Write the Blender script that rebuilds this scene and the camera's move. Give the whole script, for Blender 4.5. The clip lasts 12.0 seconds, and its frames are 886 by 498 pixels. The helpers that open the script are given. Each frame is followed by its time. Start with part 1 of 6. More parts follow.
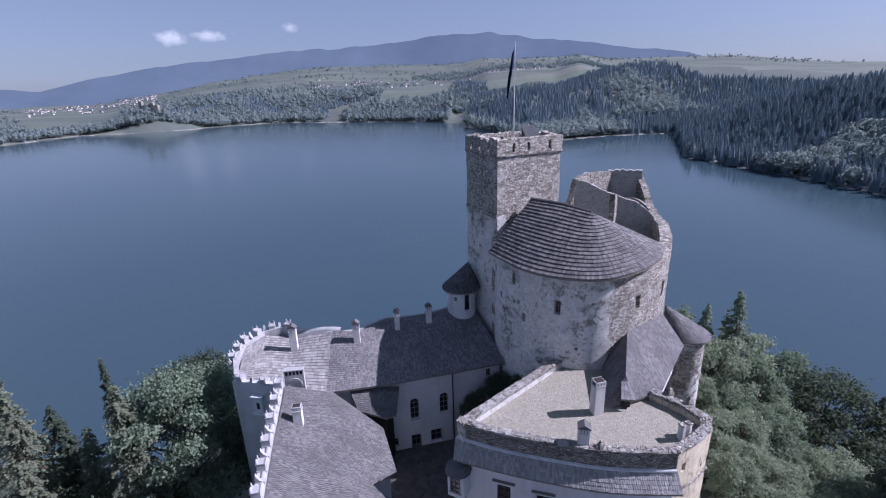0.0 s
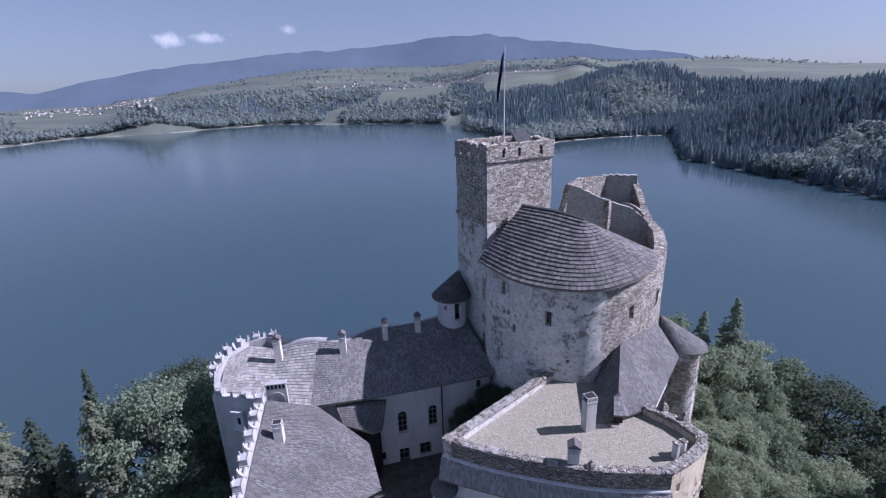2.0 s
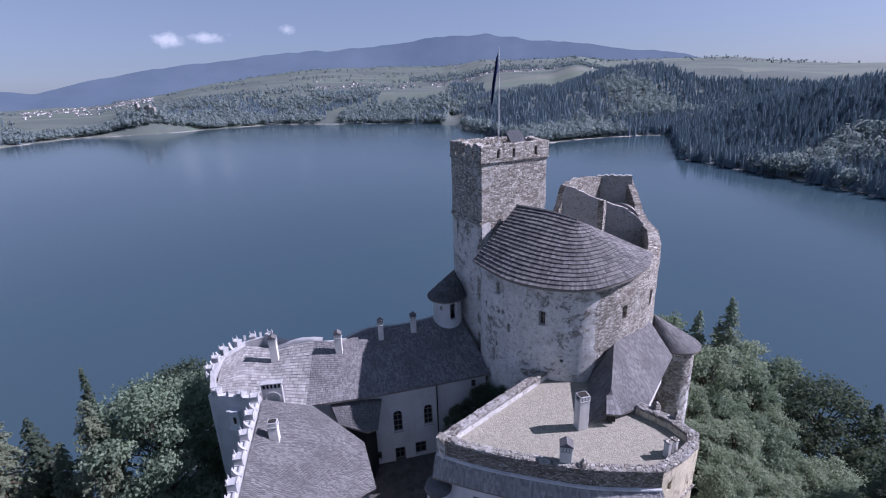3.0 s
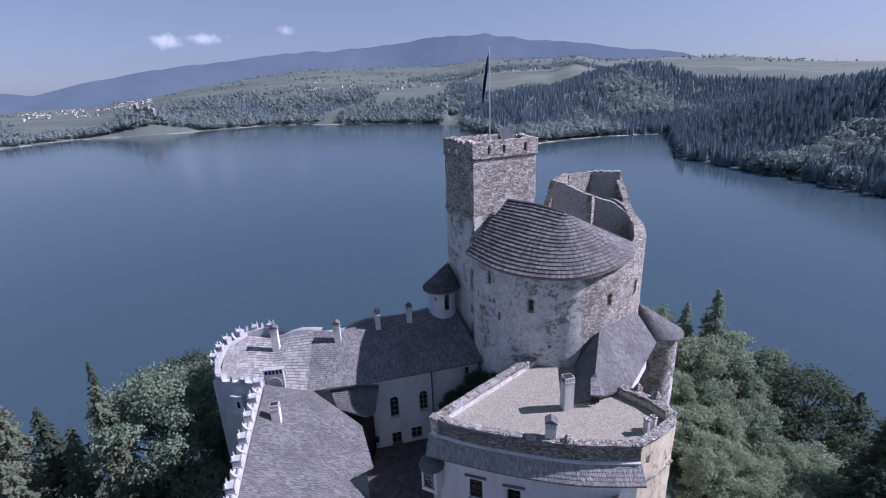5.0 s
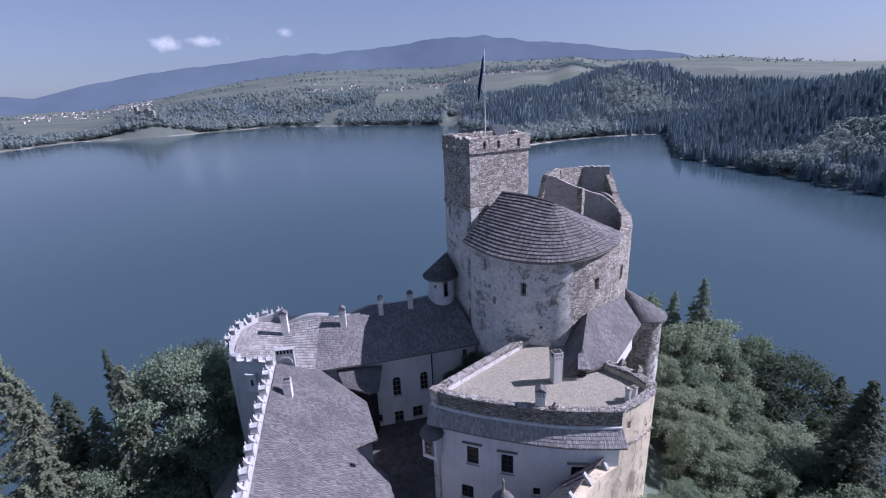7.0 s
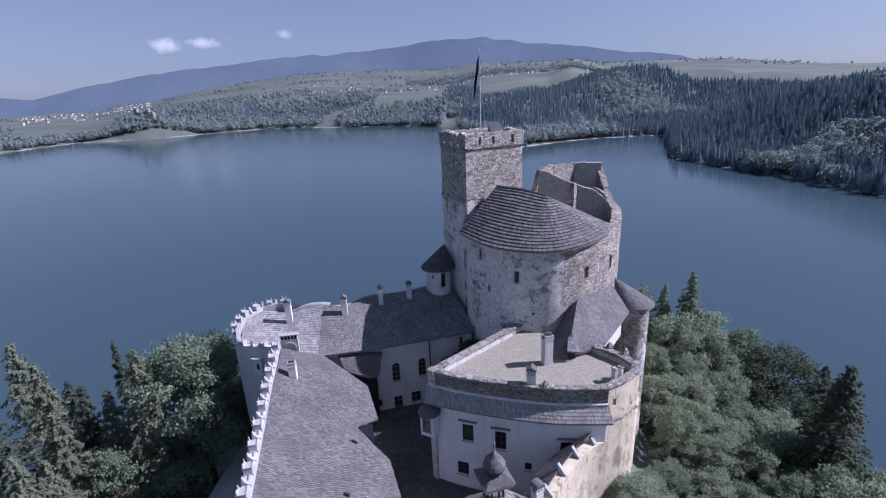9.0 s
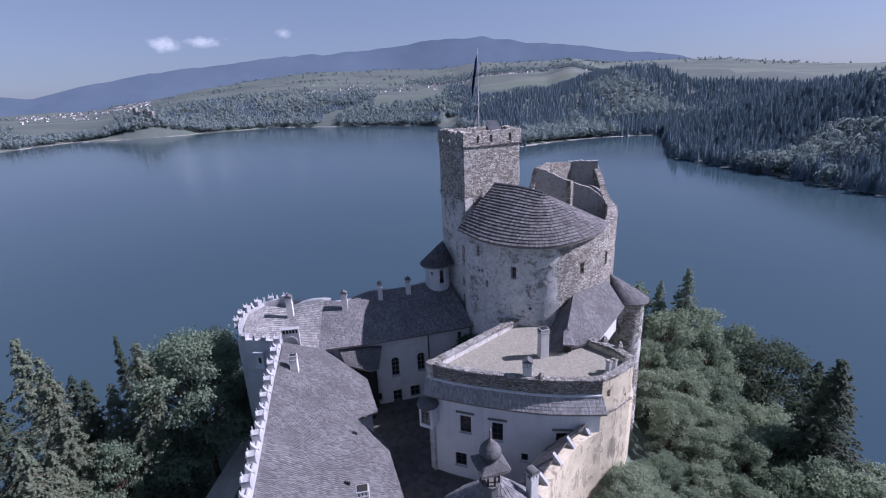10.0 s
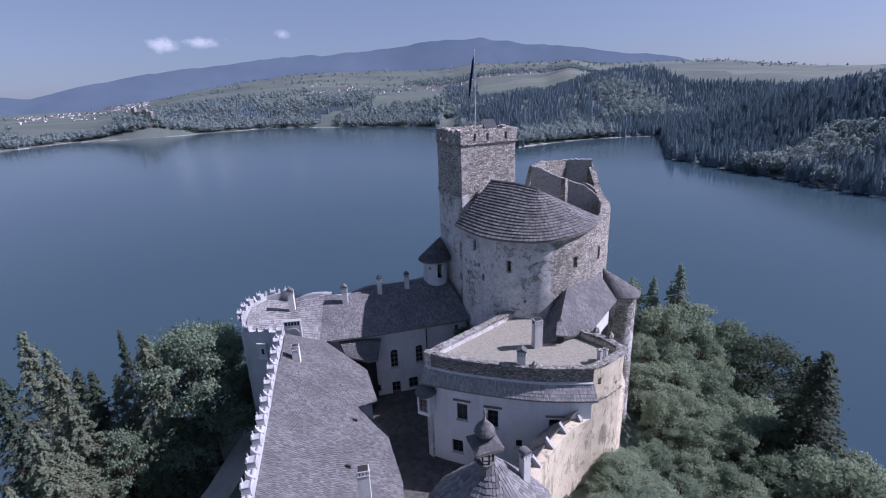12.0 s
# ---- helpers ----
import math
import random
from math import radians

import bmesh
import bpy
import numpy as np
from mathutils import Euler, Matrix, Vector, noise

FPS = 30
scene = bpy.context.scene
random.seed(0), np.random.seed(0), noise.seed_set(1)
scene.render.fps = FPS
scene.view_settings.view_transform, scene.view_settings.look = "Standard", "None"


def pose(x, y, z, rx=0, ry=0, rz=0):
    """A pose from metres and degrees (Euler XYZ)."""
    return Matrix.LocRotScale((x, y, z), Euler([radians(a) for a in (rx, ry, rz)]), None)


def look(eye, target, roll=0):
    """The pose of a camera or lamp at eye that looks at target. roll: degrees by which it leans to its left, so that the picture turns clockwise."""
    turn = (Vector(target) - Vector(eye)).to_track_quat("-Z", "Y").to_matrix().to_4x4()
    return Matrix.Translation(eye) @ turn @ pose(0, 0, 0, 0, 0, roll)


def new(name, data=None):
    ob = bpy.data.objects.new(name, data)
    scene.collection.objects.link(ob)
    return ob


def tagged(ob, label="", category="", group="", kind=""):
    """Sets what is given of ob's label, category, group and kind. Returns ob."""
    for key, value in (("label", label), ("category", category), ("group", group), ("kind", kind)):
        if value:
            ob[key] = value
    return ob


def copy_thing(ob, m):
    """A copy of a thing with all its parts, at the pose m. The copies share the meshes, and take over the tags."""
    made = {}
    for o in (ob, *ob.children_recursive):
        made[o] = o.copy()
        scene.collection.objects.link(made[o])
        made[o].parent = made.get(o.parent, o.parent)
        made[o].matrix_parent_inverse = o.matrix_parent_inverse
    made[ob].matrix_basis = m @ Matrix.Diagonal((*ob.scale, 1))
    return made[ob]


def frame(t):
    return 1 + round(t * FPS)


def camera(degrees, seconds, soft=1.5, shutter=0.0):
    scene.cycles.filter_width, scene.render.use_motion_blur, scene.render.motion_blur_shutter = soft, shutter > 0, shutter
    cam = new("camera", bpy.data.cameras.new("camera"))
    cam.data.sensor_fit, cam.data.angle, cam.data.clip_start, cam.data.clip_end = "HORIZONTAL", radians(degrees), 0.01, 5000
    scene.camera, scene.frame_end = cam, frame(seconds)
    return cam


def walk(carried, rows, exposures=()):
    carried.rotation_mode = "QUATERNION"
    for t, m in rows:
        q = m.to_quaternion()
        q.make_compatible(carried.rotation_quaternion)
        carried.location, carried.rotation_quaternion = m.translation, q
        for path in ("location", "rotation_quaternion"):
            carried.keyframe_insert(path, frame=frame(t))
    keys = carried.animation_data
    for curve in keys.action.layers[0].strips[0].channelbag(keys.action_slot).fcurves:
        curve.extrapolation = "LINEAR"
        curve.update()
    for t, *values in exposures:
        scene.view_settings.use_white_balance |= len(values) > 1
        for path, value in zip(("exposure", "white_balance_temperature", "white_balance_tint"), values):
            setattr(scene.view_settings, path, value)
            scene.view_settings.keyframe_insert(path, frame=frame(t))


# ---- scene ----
cam = camera(86.05, 12.0, soft=1.15)
walk(cam, [
    (0.0, look((0.002, 0.000, 68.004), (-0.170, 47.312, 51.831), -1.899)),
    (0.5, look((0.302, 0.575, 68.049), (0.181, 47.894, 51.898), -1.863)),
    (1.0, look((0.593, 1.095, 68.104), (0.498, 48.441, 52.031), -1.850)),
    (1.5, look((0.859, 1.472, 68.128), (0.811, 48.828, 52.085), -1.908)),
    (2.0, look((1.113, 1.638, 68.184), (1.091, 48.999, 52.154), -1.937)),
    (2.5, look((1.391, 1.603, 68.201), (1.385, 48.969, 52.184), -1.942)),
    (3.0, look((1.597, 1.379, 68.291), (1.625, 48.736, 52.248), -1.972)),
    (5.0, look((2.190, -1.039, 68.198), (2.275, 46.318, 52.158), -2.202)),
    (5.5, look((2.212, -1.954, 68.150), (2.319, 45.409, 52.127), -2.275)),
    (6.0, look((2.206, -3.000, 68.057), (2.329, 44.376, 52.072), -2.343)),
    (6.5, look((2.206, -4.016, 68.010), (2.318, 43.378, 52.079), -2.391)),
    (7.0, look((2.237, -4.949, 67.997), (2.356, 42.451, 52.086), -2.405)),
    (9.0, look((2.401, -7.806, 67.588), (2.620, 39.646, 51.832), -2.376)),
    (9.5, look((2.417, -8.388, 67.531), (2.680, 39.059, 51.759), -2.341)),
    (10.0, look((2.471, -8.927, 67.522), (2.765, 38.509, 51.717), -2.321)),
    (10.5, look((2.487, -9.446, 67.488), (2.837, 37.993, 51.697), -2.284)),
    (11.0, look((2.488, -9.946, 67.503), (2.903, 37.501, 51.737), -2.233)),
    (11.5, look((2.496, -10.390, 67.408), (2.949, 37.071, 51.683), -2.183)),
    (12.0, look((2.529, -10.828, 67.344), (2.988, 36.636, 51.629), -2.185)),
], exposures=[(0.0, 0.64, 5450, 34), (5.5, 0.64, 5450, 34), (12.0, 0.53, 5420, 34)])

# ---------------------------------------------------------------- sky and sun
SUN_EL, SUN_AZ = 40.8, 88.0          # degrees; azimuth clockwise from +y
world = bpy.data.worlds.new("sky")
scene.world = world
world.use_nodes = True
wn, wl = world.node_tree.nodes, world.node_tree.links
wn.clear()
sky = wn.new("ShaderNodeTexSky")
sky.sky_type, sky.sun_disc = "NISHITA", False
sky.sun_elevation, sky.sun_rotation = radians(SUN_EL), radians(SUN_AZ)
sky.air_density, sky.dust_density, sky.ozone_density, sky.altitude = 1.0, 1.0, 2.4, 600
bg = wn.new("ShaderNodeBackground")
bg.inputs["Strength"].default_value = 0.054
wout = wn.new("ShaderNodeOutputWorld")
pale = wn.new("ShaderNodeHueSaturation")
pale.inputs["Saturation"].default_value = 0.62
wl.new(sky.outputs[0], pale.inputs["Color"])
# an even summer haze over the whole sky
haze = wn.new("ShaderNodeMix")
haze.data_type = "RGBA"
haze.inputs[0].default_value = 0.38
haze.inputs[7].default_value = (2.5, 3.85, 4.75, 1.0)
wl.new(pale.outputs[0], haze.inputs[6])
wl.new(haze.outputs[2], bg.inputs["Color"])
wl.new(bg.outputs[0], wout.inputs["Surface"])
sun = new("sun", bpy.data.lights.new("sun", "SUN"))
sun.data.energy, sun.data.angle, sun.data.color = 5.0, radians(0.5), (1.0, 0.94, 0.86)
sun.matrix_world = look((math.sin(radians(SUN_AZ)) * 100, math.cos(radians(SUN_AZ)) * 100, 100 * math.tan(radians(SUN_EL))), (0, 0, 0))


# ---------------------------------------------------------------- materials
def rgb(c):
    return (c[0], c[1], c[2], 1.0)


class Mat:
    """A node material, built step by step."""

    def __init__(self, name, rough=0.85, metal=0.0, spec=0.3):
        self.m = bpy.data.materials.new(name)
        self.m.use_nodes = True
        self.n, self.l = self.m.node_tree.nodes, self.m.node_tree.links
        self.b = self.n["Principled BSDF"]
        self.b.inputs["Roughness"].default_value = rough
        self.b.inputs["Metallic"].default_value = metal
        self.b.inputs["Specular IOR Level"].default_value = spec
        self.co = self.n.new("ShaderNodeNewGeometry").outputs["Position"]

    def link(self, a, b):
        self.l.new(a, b)

    def scaled(self, s):
        v = self.n.new("ShaderNodeMapping")
        v.inputs["Scale"].default_value = s
        self.link(self.co, v.inputs["Vector"])
        return v.outputs[0]

    def noise(self, scale, detail=4, rough=0.6, vec=None, distort=0.0):
        x = self.n.new("ShaderNodeTexNoise")
        x.inputs["Scale"].default_value, x.inputs["Detail"].default_value = scale, detail
        x.inputs["Roughness"].default_value, x.inputs["Distortion"].default_value = rough, distort
        self.link(vec or self.co, x.inputs["Vector"])
        return x.outputs["Fac"]

    def cells(self, scale, vec=None, feature="F1", out="Color"):
        x = self.n.new("ShaderNodeTexVoronoi")
        x.feature = feature
        x.inputs["Scale"].default_value = scale
        self.link(vec or self.co, x.inputs["Vector"])
        return x.outputs[out]

    def ramp(self, fac, *stops):
        x = self.n.new("ShaderNodeValToRGB")
        e = x.color_ramp.elements
        while len(e) < len(stops):
            e.new(0.5)
        for el, (p, c) in zip(e, stops):
            el.position = p
            el.color = rgb(c) if isinstance(c, tuple) else (c, c, c, 1)
        self.link(fac, x.inputs["Fac"])
        return x.outputs["Color"]

    def mix(self, fac, a, b, how="MIX"):
        x = self.n.new("ShaderNodeMix")
        x.data_type, x.blend_type = "RGBA", how
        for sock, v in ((x.inputs[0], fac), (x.inputs[6], a), (x.inputs[7], b)):
            if isinstance(v, (int, float)):
                sock.default_value = v
            elif isinstance(v, tuple):
                sock.default_value = rgb(v)
            else:
                self.link(v, sock)
        return x.outputs[2]

    def island(self):
        return self.n.new("ShaderNodeNewGeometry").outputs["Random Per Island"]

    def per_object(self):
        return self.n.new("ShaderNodeObjectInfo").outputs["Random"]

    def color(self, c):
        if isinstance(c, tuple):
            self.b.inputs["Base Color"].default_value = rgb(c)
        else:
            self.link(c, self.b.inputs["Base Color"])
        return self

    def bump(self, h, dist, strength=1.0):
        x = self.n.new("ShaderNodeBump")
        x.inputs["Distance"].default_value, x.inputs["Strength"].default_value = dist, strength
        self.link(h, x.inputs["Height"])
        self.link(x.outputs[0], self.b.inputs["Normal"])
        return self


def stone_mat(name, plaster, dark=1.0, lime_dark=1.0, bare_east=None, fine=3.3):
    """Rubble masonry in courses under patches of old lime plaster. plaster: how much of it is left, 0 to 1."""
    m = Mat(name, 0.92)
    wob = m.n.new("ShaderNodeMix")
    wob.data_type = "VECTOR"
    wob.inputs[0].default_value = 0.05
    nz = m.n.new("ShaderNodeTexNoise")
    nz.inputs["Scale"].default_value = 1.2
    m.link(m.co, nz.inputs["Vector"])
    m.link(m.scaled((1.0, 1.0, 2.3)), wob.inputs[4])
    m.link(nz.outputs["Color"], wob.inputs[5])
    v = wob.outputs[1]
    cell = m.cells(fine, v)
    edge = m.cells(fine, v, "DISTANCE_TO_EDGE", "Distance")
    sep = m.n.new("ShaderNodeSeparateColor")
    m.link(cell, sep.inputs[0])
    k = dark
    stone = m.ramp(sep.outputs[0], (0.0, (0.13 * k, 0.117 * k, 0.10 * k)), (0.35, (0.29 * k, 0.27 * k, 0.235 * k)), (0.75, (0.44 * k, 0.42 * k, 0.375 * k)), (1.0, (0.62 * k, 0.60 * k, 0.555 * k)))
    joint = m.ramp(edge, (0.0, 1.0), (0.13, 0.0))
    stone = m.mix(joint, stone, (0.13 * k, 0.118 * k, 0.105 * k))
    # mortar smeared over the stones, and brown weathered areas
    stone = m.mix(m.ramp(m.noise(0.55, 7, 0.7), (0.52, 0.0), (0.62, 0.5)), stone, m.mix(0.6, stone, (0.60 * k, 0.58 * k, 0.535 * k)))
    stone = m.mix(m.ramp(m.noise(0.3, 6, 0.65, distort=0.5), (0.48, 0.0), (0.66, 0.6)), stone, m.mix(0.65, stone, (0.15 * k, 0.128 * k, 0.105 * k)))
    big = m.mix(0.42, m.noise(0.2, 8, 0.7), m.noise(1.1, 7, 0.78))
    if bare_east:
        # the plaster has weathered off the wall past this x
        xyz = m.n.new("ShaderNodeSeparateXYZ")
        m.link(m.co, xyz.inputs[0])
        off = m.n.new("ShaderNodeMapRange")
        off.inputs[1].default_value, off.inputs[2].default_value, off.inputs[4].default_value = bare_east - 0.5, bare_east + 0.5, 0.16
        m.link(xyz.outputs[0], off.inputs[0])
        sub = m.n.new("ShaderNodeMath")
        sub.operation = "SUBTRACT"
        m.link(big, sub.inputs[0])
        m.link(off.outputs[0], sub.inputs[1])
        big = sub.outputs[0]
    c = lime_dark
    lime = m.ramp(m.noise(1.0, 8, 0.68), (0.3, (0.44 * c, 0.435 * c, 0.42 * c)), (0.5, (0.56 * c, 0.56 * c, 0.545 * c)), (0.7, (0.64 * c, 0.64 * c, 0.625 * c)))
    # small holes where the rubble shows through
    lime = m.mix(m.ramp(m.noise(2.6, 9, 0.82), (0.525, 0.0), (0.57, 0.8)), lime, stone)
    streak = m.noise(1.0, 6, 0.65, m.scaled((1.3, 1.3, 0.12)))
    lime = m.mix(m.ramp(streak, (0.56, 0.0), (0.80, 0.28)), lime, (0.24 * c, 0.225 * c, 0.21 * c))
    mask = m.ramp(big, (1.0 - plaster - 0.025, 0.0), (1.0 - plaster + 0.025, 1.0))
    m.color(m.mix(mask, stone, lime))
    h = m.mix(joint, sep.outputs[1], (0.0, 0.0, 0.0))
    h = m.mix(0.35, h, m.noise(9, 4))
    h = m.mix(mask, h, m.mix(0.7, m.noise(3, 6), (0.95, 0.95, 0.95)))
    m.bump(h, 0.18)
    return m.m


def plaster_mat(name, base, dirt=0.4, streaks=0.4):
    m = Mat(name, 0.9)
    d = tuple(x * 0.55 for x in base)
    c = m.mix(m.ramp(m.noise(0.5, 8, 0.7), (0.4, 0.0), (0.75, dirt)), base, d)
    c = m.mix(m.ramp(m.noise(0.9, 6, 0.6, m.scaled((1.2, 1.2, 0.1))), (0.5, 0.0), (0.78, streaks)), c, tuple(x * 0.4 for x in base))
    c = m.mix(m.ramp(m.noise(6, 4), (0.4, 0.0), (0.8, 0.25)), c, tuple(x * 0.8 for x in base))
    m.color(c)
    m.bump(m.noise(5, 6), 0.03)
    return m.m


def shingle_mat(name, lo, hi, moss=0.15):
    """Weathered split-wood shingles; each one its own shade."""
    m = Mat(name, 0.8)
    r = m.island()
    c = m.ramp(r, (0.0, lo), (0.5, tuple((a + b) / 2 for a, b in zip(lo, hi))), (1.0, hi))
    c = m.mix(m.ramp(m.noise(0.35, 6, 0.65), (0.42, 0.0), (0.66, 0.6)), c, tuple(x * 0.8 for x in lo))
    c = m.mix(m.ramp(m.noise(1.1, 6, 0.7), (0.55, 0.0), (0.75, moss)), c, (0.10, 0.105, 0.07))
    c = m.mix(m.ramp(m.noise(22, 3), (0.4, 0.0), (0.8, 0.3)), c, tuple(x * 0.5 for x in lo))
    m.color(c)
    m.bump(m.noise(30, 3), 0.01)
    return m.m


def slab_mat():
    m = Mat("coping_slabs", 0.93)
    c = m.ramp(m.per_object(), (0.0, (0.19, 0.182, 0.165)), (0.6, (0.25, 0.242, 0.222)), (1.0, (0.33, 0.32, 0.30)))
    c = m.mix(m.ramp(m.noise(2.5, 7, 0.7), (0.45, 0.0), (0.65, 0.7)), c, (0.17, 0.165, 0.15))
    c = m.mix(m.ramp(m.noise(7, 5, 0.7), (0.55, 0.0), (0.68, 0.6)), c, (0.40, 0.40, 0.38))
    m.color(c)
    m.bump(m.noise(8, 6), 0.04)
    return m.m


def ochre_mat():
    """Old cream plaster, blotched brown where it has come away."""
    m = Mat("weathered_ochre_plaster", 0.92)
    c = m.ramp(m.noise(0.5, 8, 0.7), (0.3, (0.44, 0.39, 0.285)), (0.6, (0.60, 0.54, 0.41)))
    worn = m.noise(0.8, 9, 0.74, m.scaled((1.0, 1.0, 0.6)), 0.5)
    c = m.mix(m.ramp(worn, (0.535, 0.0), (0.575, 0.7)), c, (0.27, 0.23, 0.175))
    run = m.noise(1.0, 7, 0.65, m.scaled((1.1, 1.1, 0.22)), 0.3)
    c = m.mix(m.ramp(run, (0.56, 0.0), (0.62, 0.75)), c, (0.20, 0.175, 0.14))
    c = m.mix(m.ramp(m.noise(3.0, 8, 0.8), (0.57, 0.0), (0.62, 0.6)), c, (0.24, 0.205, 0.16))
    m.color(c)
    m.bump(m.mix(0.5, m.noise(5, 6), worn), 0.07)
    return m.m


M = {}
M["keep"] = stone_mat("rubble_with_lime_plaster", 0.555, 1.1, 1.0, 15.8)
M["tower"] = stone_mat("tower_rubble", 0.43, 1.2, 0.92)
M["ruin"] = stone_mat("ruin_rubble", 0.40, 0.9, 0.9)
M["ruin_plain"] = stone_mat("ruin_plastered_inner_wall", 0.66, 0.75, 0.55)
M["parapet"] = stone_mat("parapet_rubble", 0.38, 0.8, 0.75, None, 4.4)
M["turret"] = stone_mat("turret_rubble", 0.5)
M["coping"] = stone_mat("coping_stone", 0.45, 0.9, 0.85)
M["mortar"] = stone_mat("mortared_wall_top", 0.5, 0.75, 0.55)
M["white"] = plaster_mat("lime_white_plaster", (0.57, 0.59, 0.60), 0.4, 0.4)
M["facade"] = plaster_mat("white_facade_plaster", (0.70, 0.71, 0.72), 0.35, 0.3)
M["attic"] = plaster_mat("attic_plaster", (0.40, 0.405, 0.415), 0.6, 0.4)
M["grey_plaster"] = plaster_mat("grimy_grey_plaster", (0.52, 0.53, 0.545), 0.5, 0.5)
M["old"] = ochre_mat()
M["shingle"] = shingle_mat("grey_shingles", (0.094, 0.094, 0.098), (0.19, 0.188, 0.192))
M["slab"] = slab_mat()
M["shingle_keep"] = shingle_mat("dark_weathered_boards", (0.07, 0.07, 0.074), (0.205, 0.2, 0.2), 0.1)
M["shingle_white"] = shingle_mat("bleached_shingles", (0.21, 0.208, 0.208), (0.40, 0.395, 0.39), 0.05)
M["shingle_pale"] = shingle_mat("pale_grey_shingles", (0.12, 0.119, 0.125), (0.265, 0.262, 0.268))
M["shingle_dark"] = shingle_mat("dark_shingles", (0.05, 0.051, 0.055), (0.125, 0.127, 0.134), 0.0)


def plain_mat(name, c, rough=0.7, metal=0.0, var=0.3, scale=3.0):
    m = Mat(name, rough, metal)
    m.color(m.mix(m.ramp(m.noise(scale, 5), (0.35, 0.0), (0.75, var)), c, tuple(x * 0.5 for x in c)))
    m.bump(m.noise(scale * 5, 3), 0.008)
    return m.m


M["wood"] = plain_mat("dark_timber", (0.06, 0.045, 0.035))
M["zinc"] = plain_mat("grey_sheet_metal", (0.17, 0.18, 0.195), 0.55, 0.0)
M["wood_grey"] = plain_mat("grey_timber", (0.20, 0.18, 0.16), 0.8)
M["iron"] = plain_mat("dark_metal", (0.05, 0.05, 0.055), 0.5, 0.6)
# near-black, for shade painted into openings and below the porch
M["dark"] = plain_mat("painted_shade", (0.03, 0.028, 0.026), 0.9)
M["chimney"] = plaster_mat("chimney_plaster", (0.60, 0.59, 0.57), 0.5, 0.5)
M["pole"] = plain_mat("painted_pole", (0.6, 0.6, 0.6), 0.5)
M["flag"] = plain_mat("blue_flag_cloth", (0.015, 0.025, 0.11), 0.8, var=0.2)
M["bark"] = plain_mat("bark", (0.10, 0.075, 0.055), 0.95, scale=6)


def cobble_mat():
    m = Mat("terrace_cobbles", 0.92)
    cell, edge = m.cells(6.0), m.cells(6.0, None, "DISTANCE_TO_EDGE", "Distance")
    sep = m.n.new("ShaderNodeSeparateColor")
    m.link(cell, sep.inputs[0])
    c = m.ramp(sep.outputs[0], (0.0, (0.215, 0.207, 0.168)), (1.0, (0.335, 0.322, 0.265)))
    c = m.mix(m.ramp(edge, (0.0, 1.0), (0.08, 0.0)), c, (0.225, 0.214, 0.178))
    c = m.mix(m.ramp(m.noise(0.5, 6, 0.7), (0.4, 0.0), (0.75, 0.5)), c, (0.25, 0.238, 0.20))
    m.color(c)
    m.bump(m.ramp(edge, (0.0, 0.0), (0.2, 1.0)), 0.018)
    return m.m


M["cobble"] = cobble_mat()


def glass_mat():
    m = Mat("window_glass", 0.08, 0.0, 0.5)
    m.color((0.02, 0.025, 0.03))
    return m.m


M["glass"] = glass_mat()


def leaf_mat(name, a, b, spec=0.2, thin=0.5):
    m = Mat(name, 0.65, 0.0, spec)
    c = m.ramp(m.island(), (0.0, a), (1.0, b))
    c = m.mix(m.ramp(m.per_object(), (0.0, 0.0), (1.0, 0.35)), c, tuple(x * 0.65 for x in a))
    m.color(c)
    # thin leaves let part of the light through
    tr = m.n.new("ShaderNodeBsdfTranslucent")
    m.link(m.mix(0.2, c, (0.2, 0.25, 0.09)), tr.inputs["Color"])
    mx = m.n.new("ShaderNodeMixShader")
    mx.inputs[0].default_value = thin
    m.link(m.b.outputs[0], mx.inputs[1])
    m.link(tr.outputs[0], mx.inputs[2])
    m.link(mx.outputs[0], m.n["Material Output"].inputs["Surface"])
    return m.m


M["leaf"] = leaf_mat("broadleaf", (0.162, 0.222, 0.158), (0.255, 0.325, 0.232))
M["leaf_pale"] = leaf_mat("pale_broadleaf", (0.225, 0.285, 0.20), (0.345, 0.405, 0.29))
M["needle"] = leaf_mat("spruce_needles", (0.058, 0.085, 0.062), (0.105, 0.14, 0.098))
M["larch"] = leaf_mat("larch_needles", (0.165, 0.20, 0.14), (0.24, 0.28, 0.195))
# distance haze is mixed into these two: paler and bluer than near foliage
M["hazed_leaf"] = leaf_mat("hazed_broadleaf_wood", (0.235, 0.295, 0.305), (0.295, 0.355, 0.355), 0.03, 0.55)
M["hazed_needle"] = leaf_mat("hazed_spruce_wood", (0.205, 0.275, 0.345), (0.25, 0.325, 0.39), 0.03, 0.6)


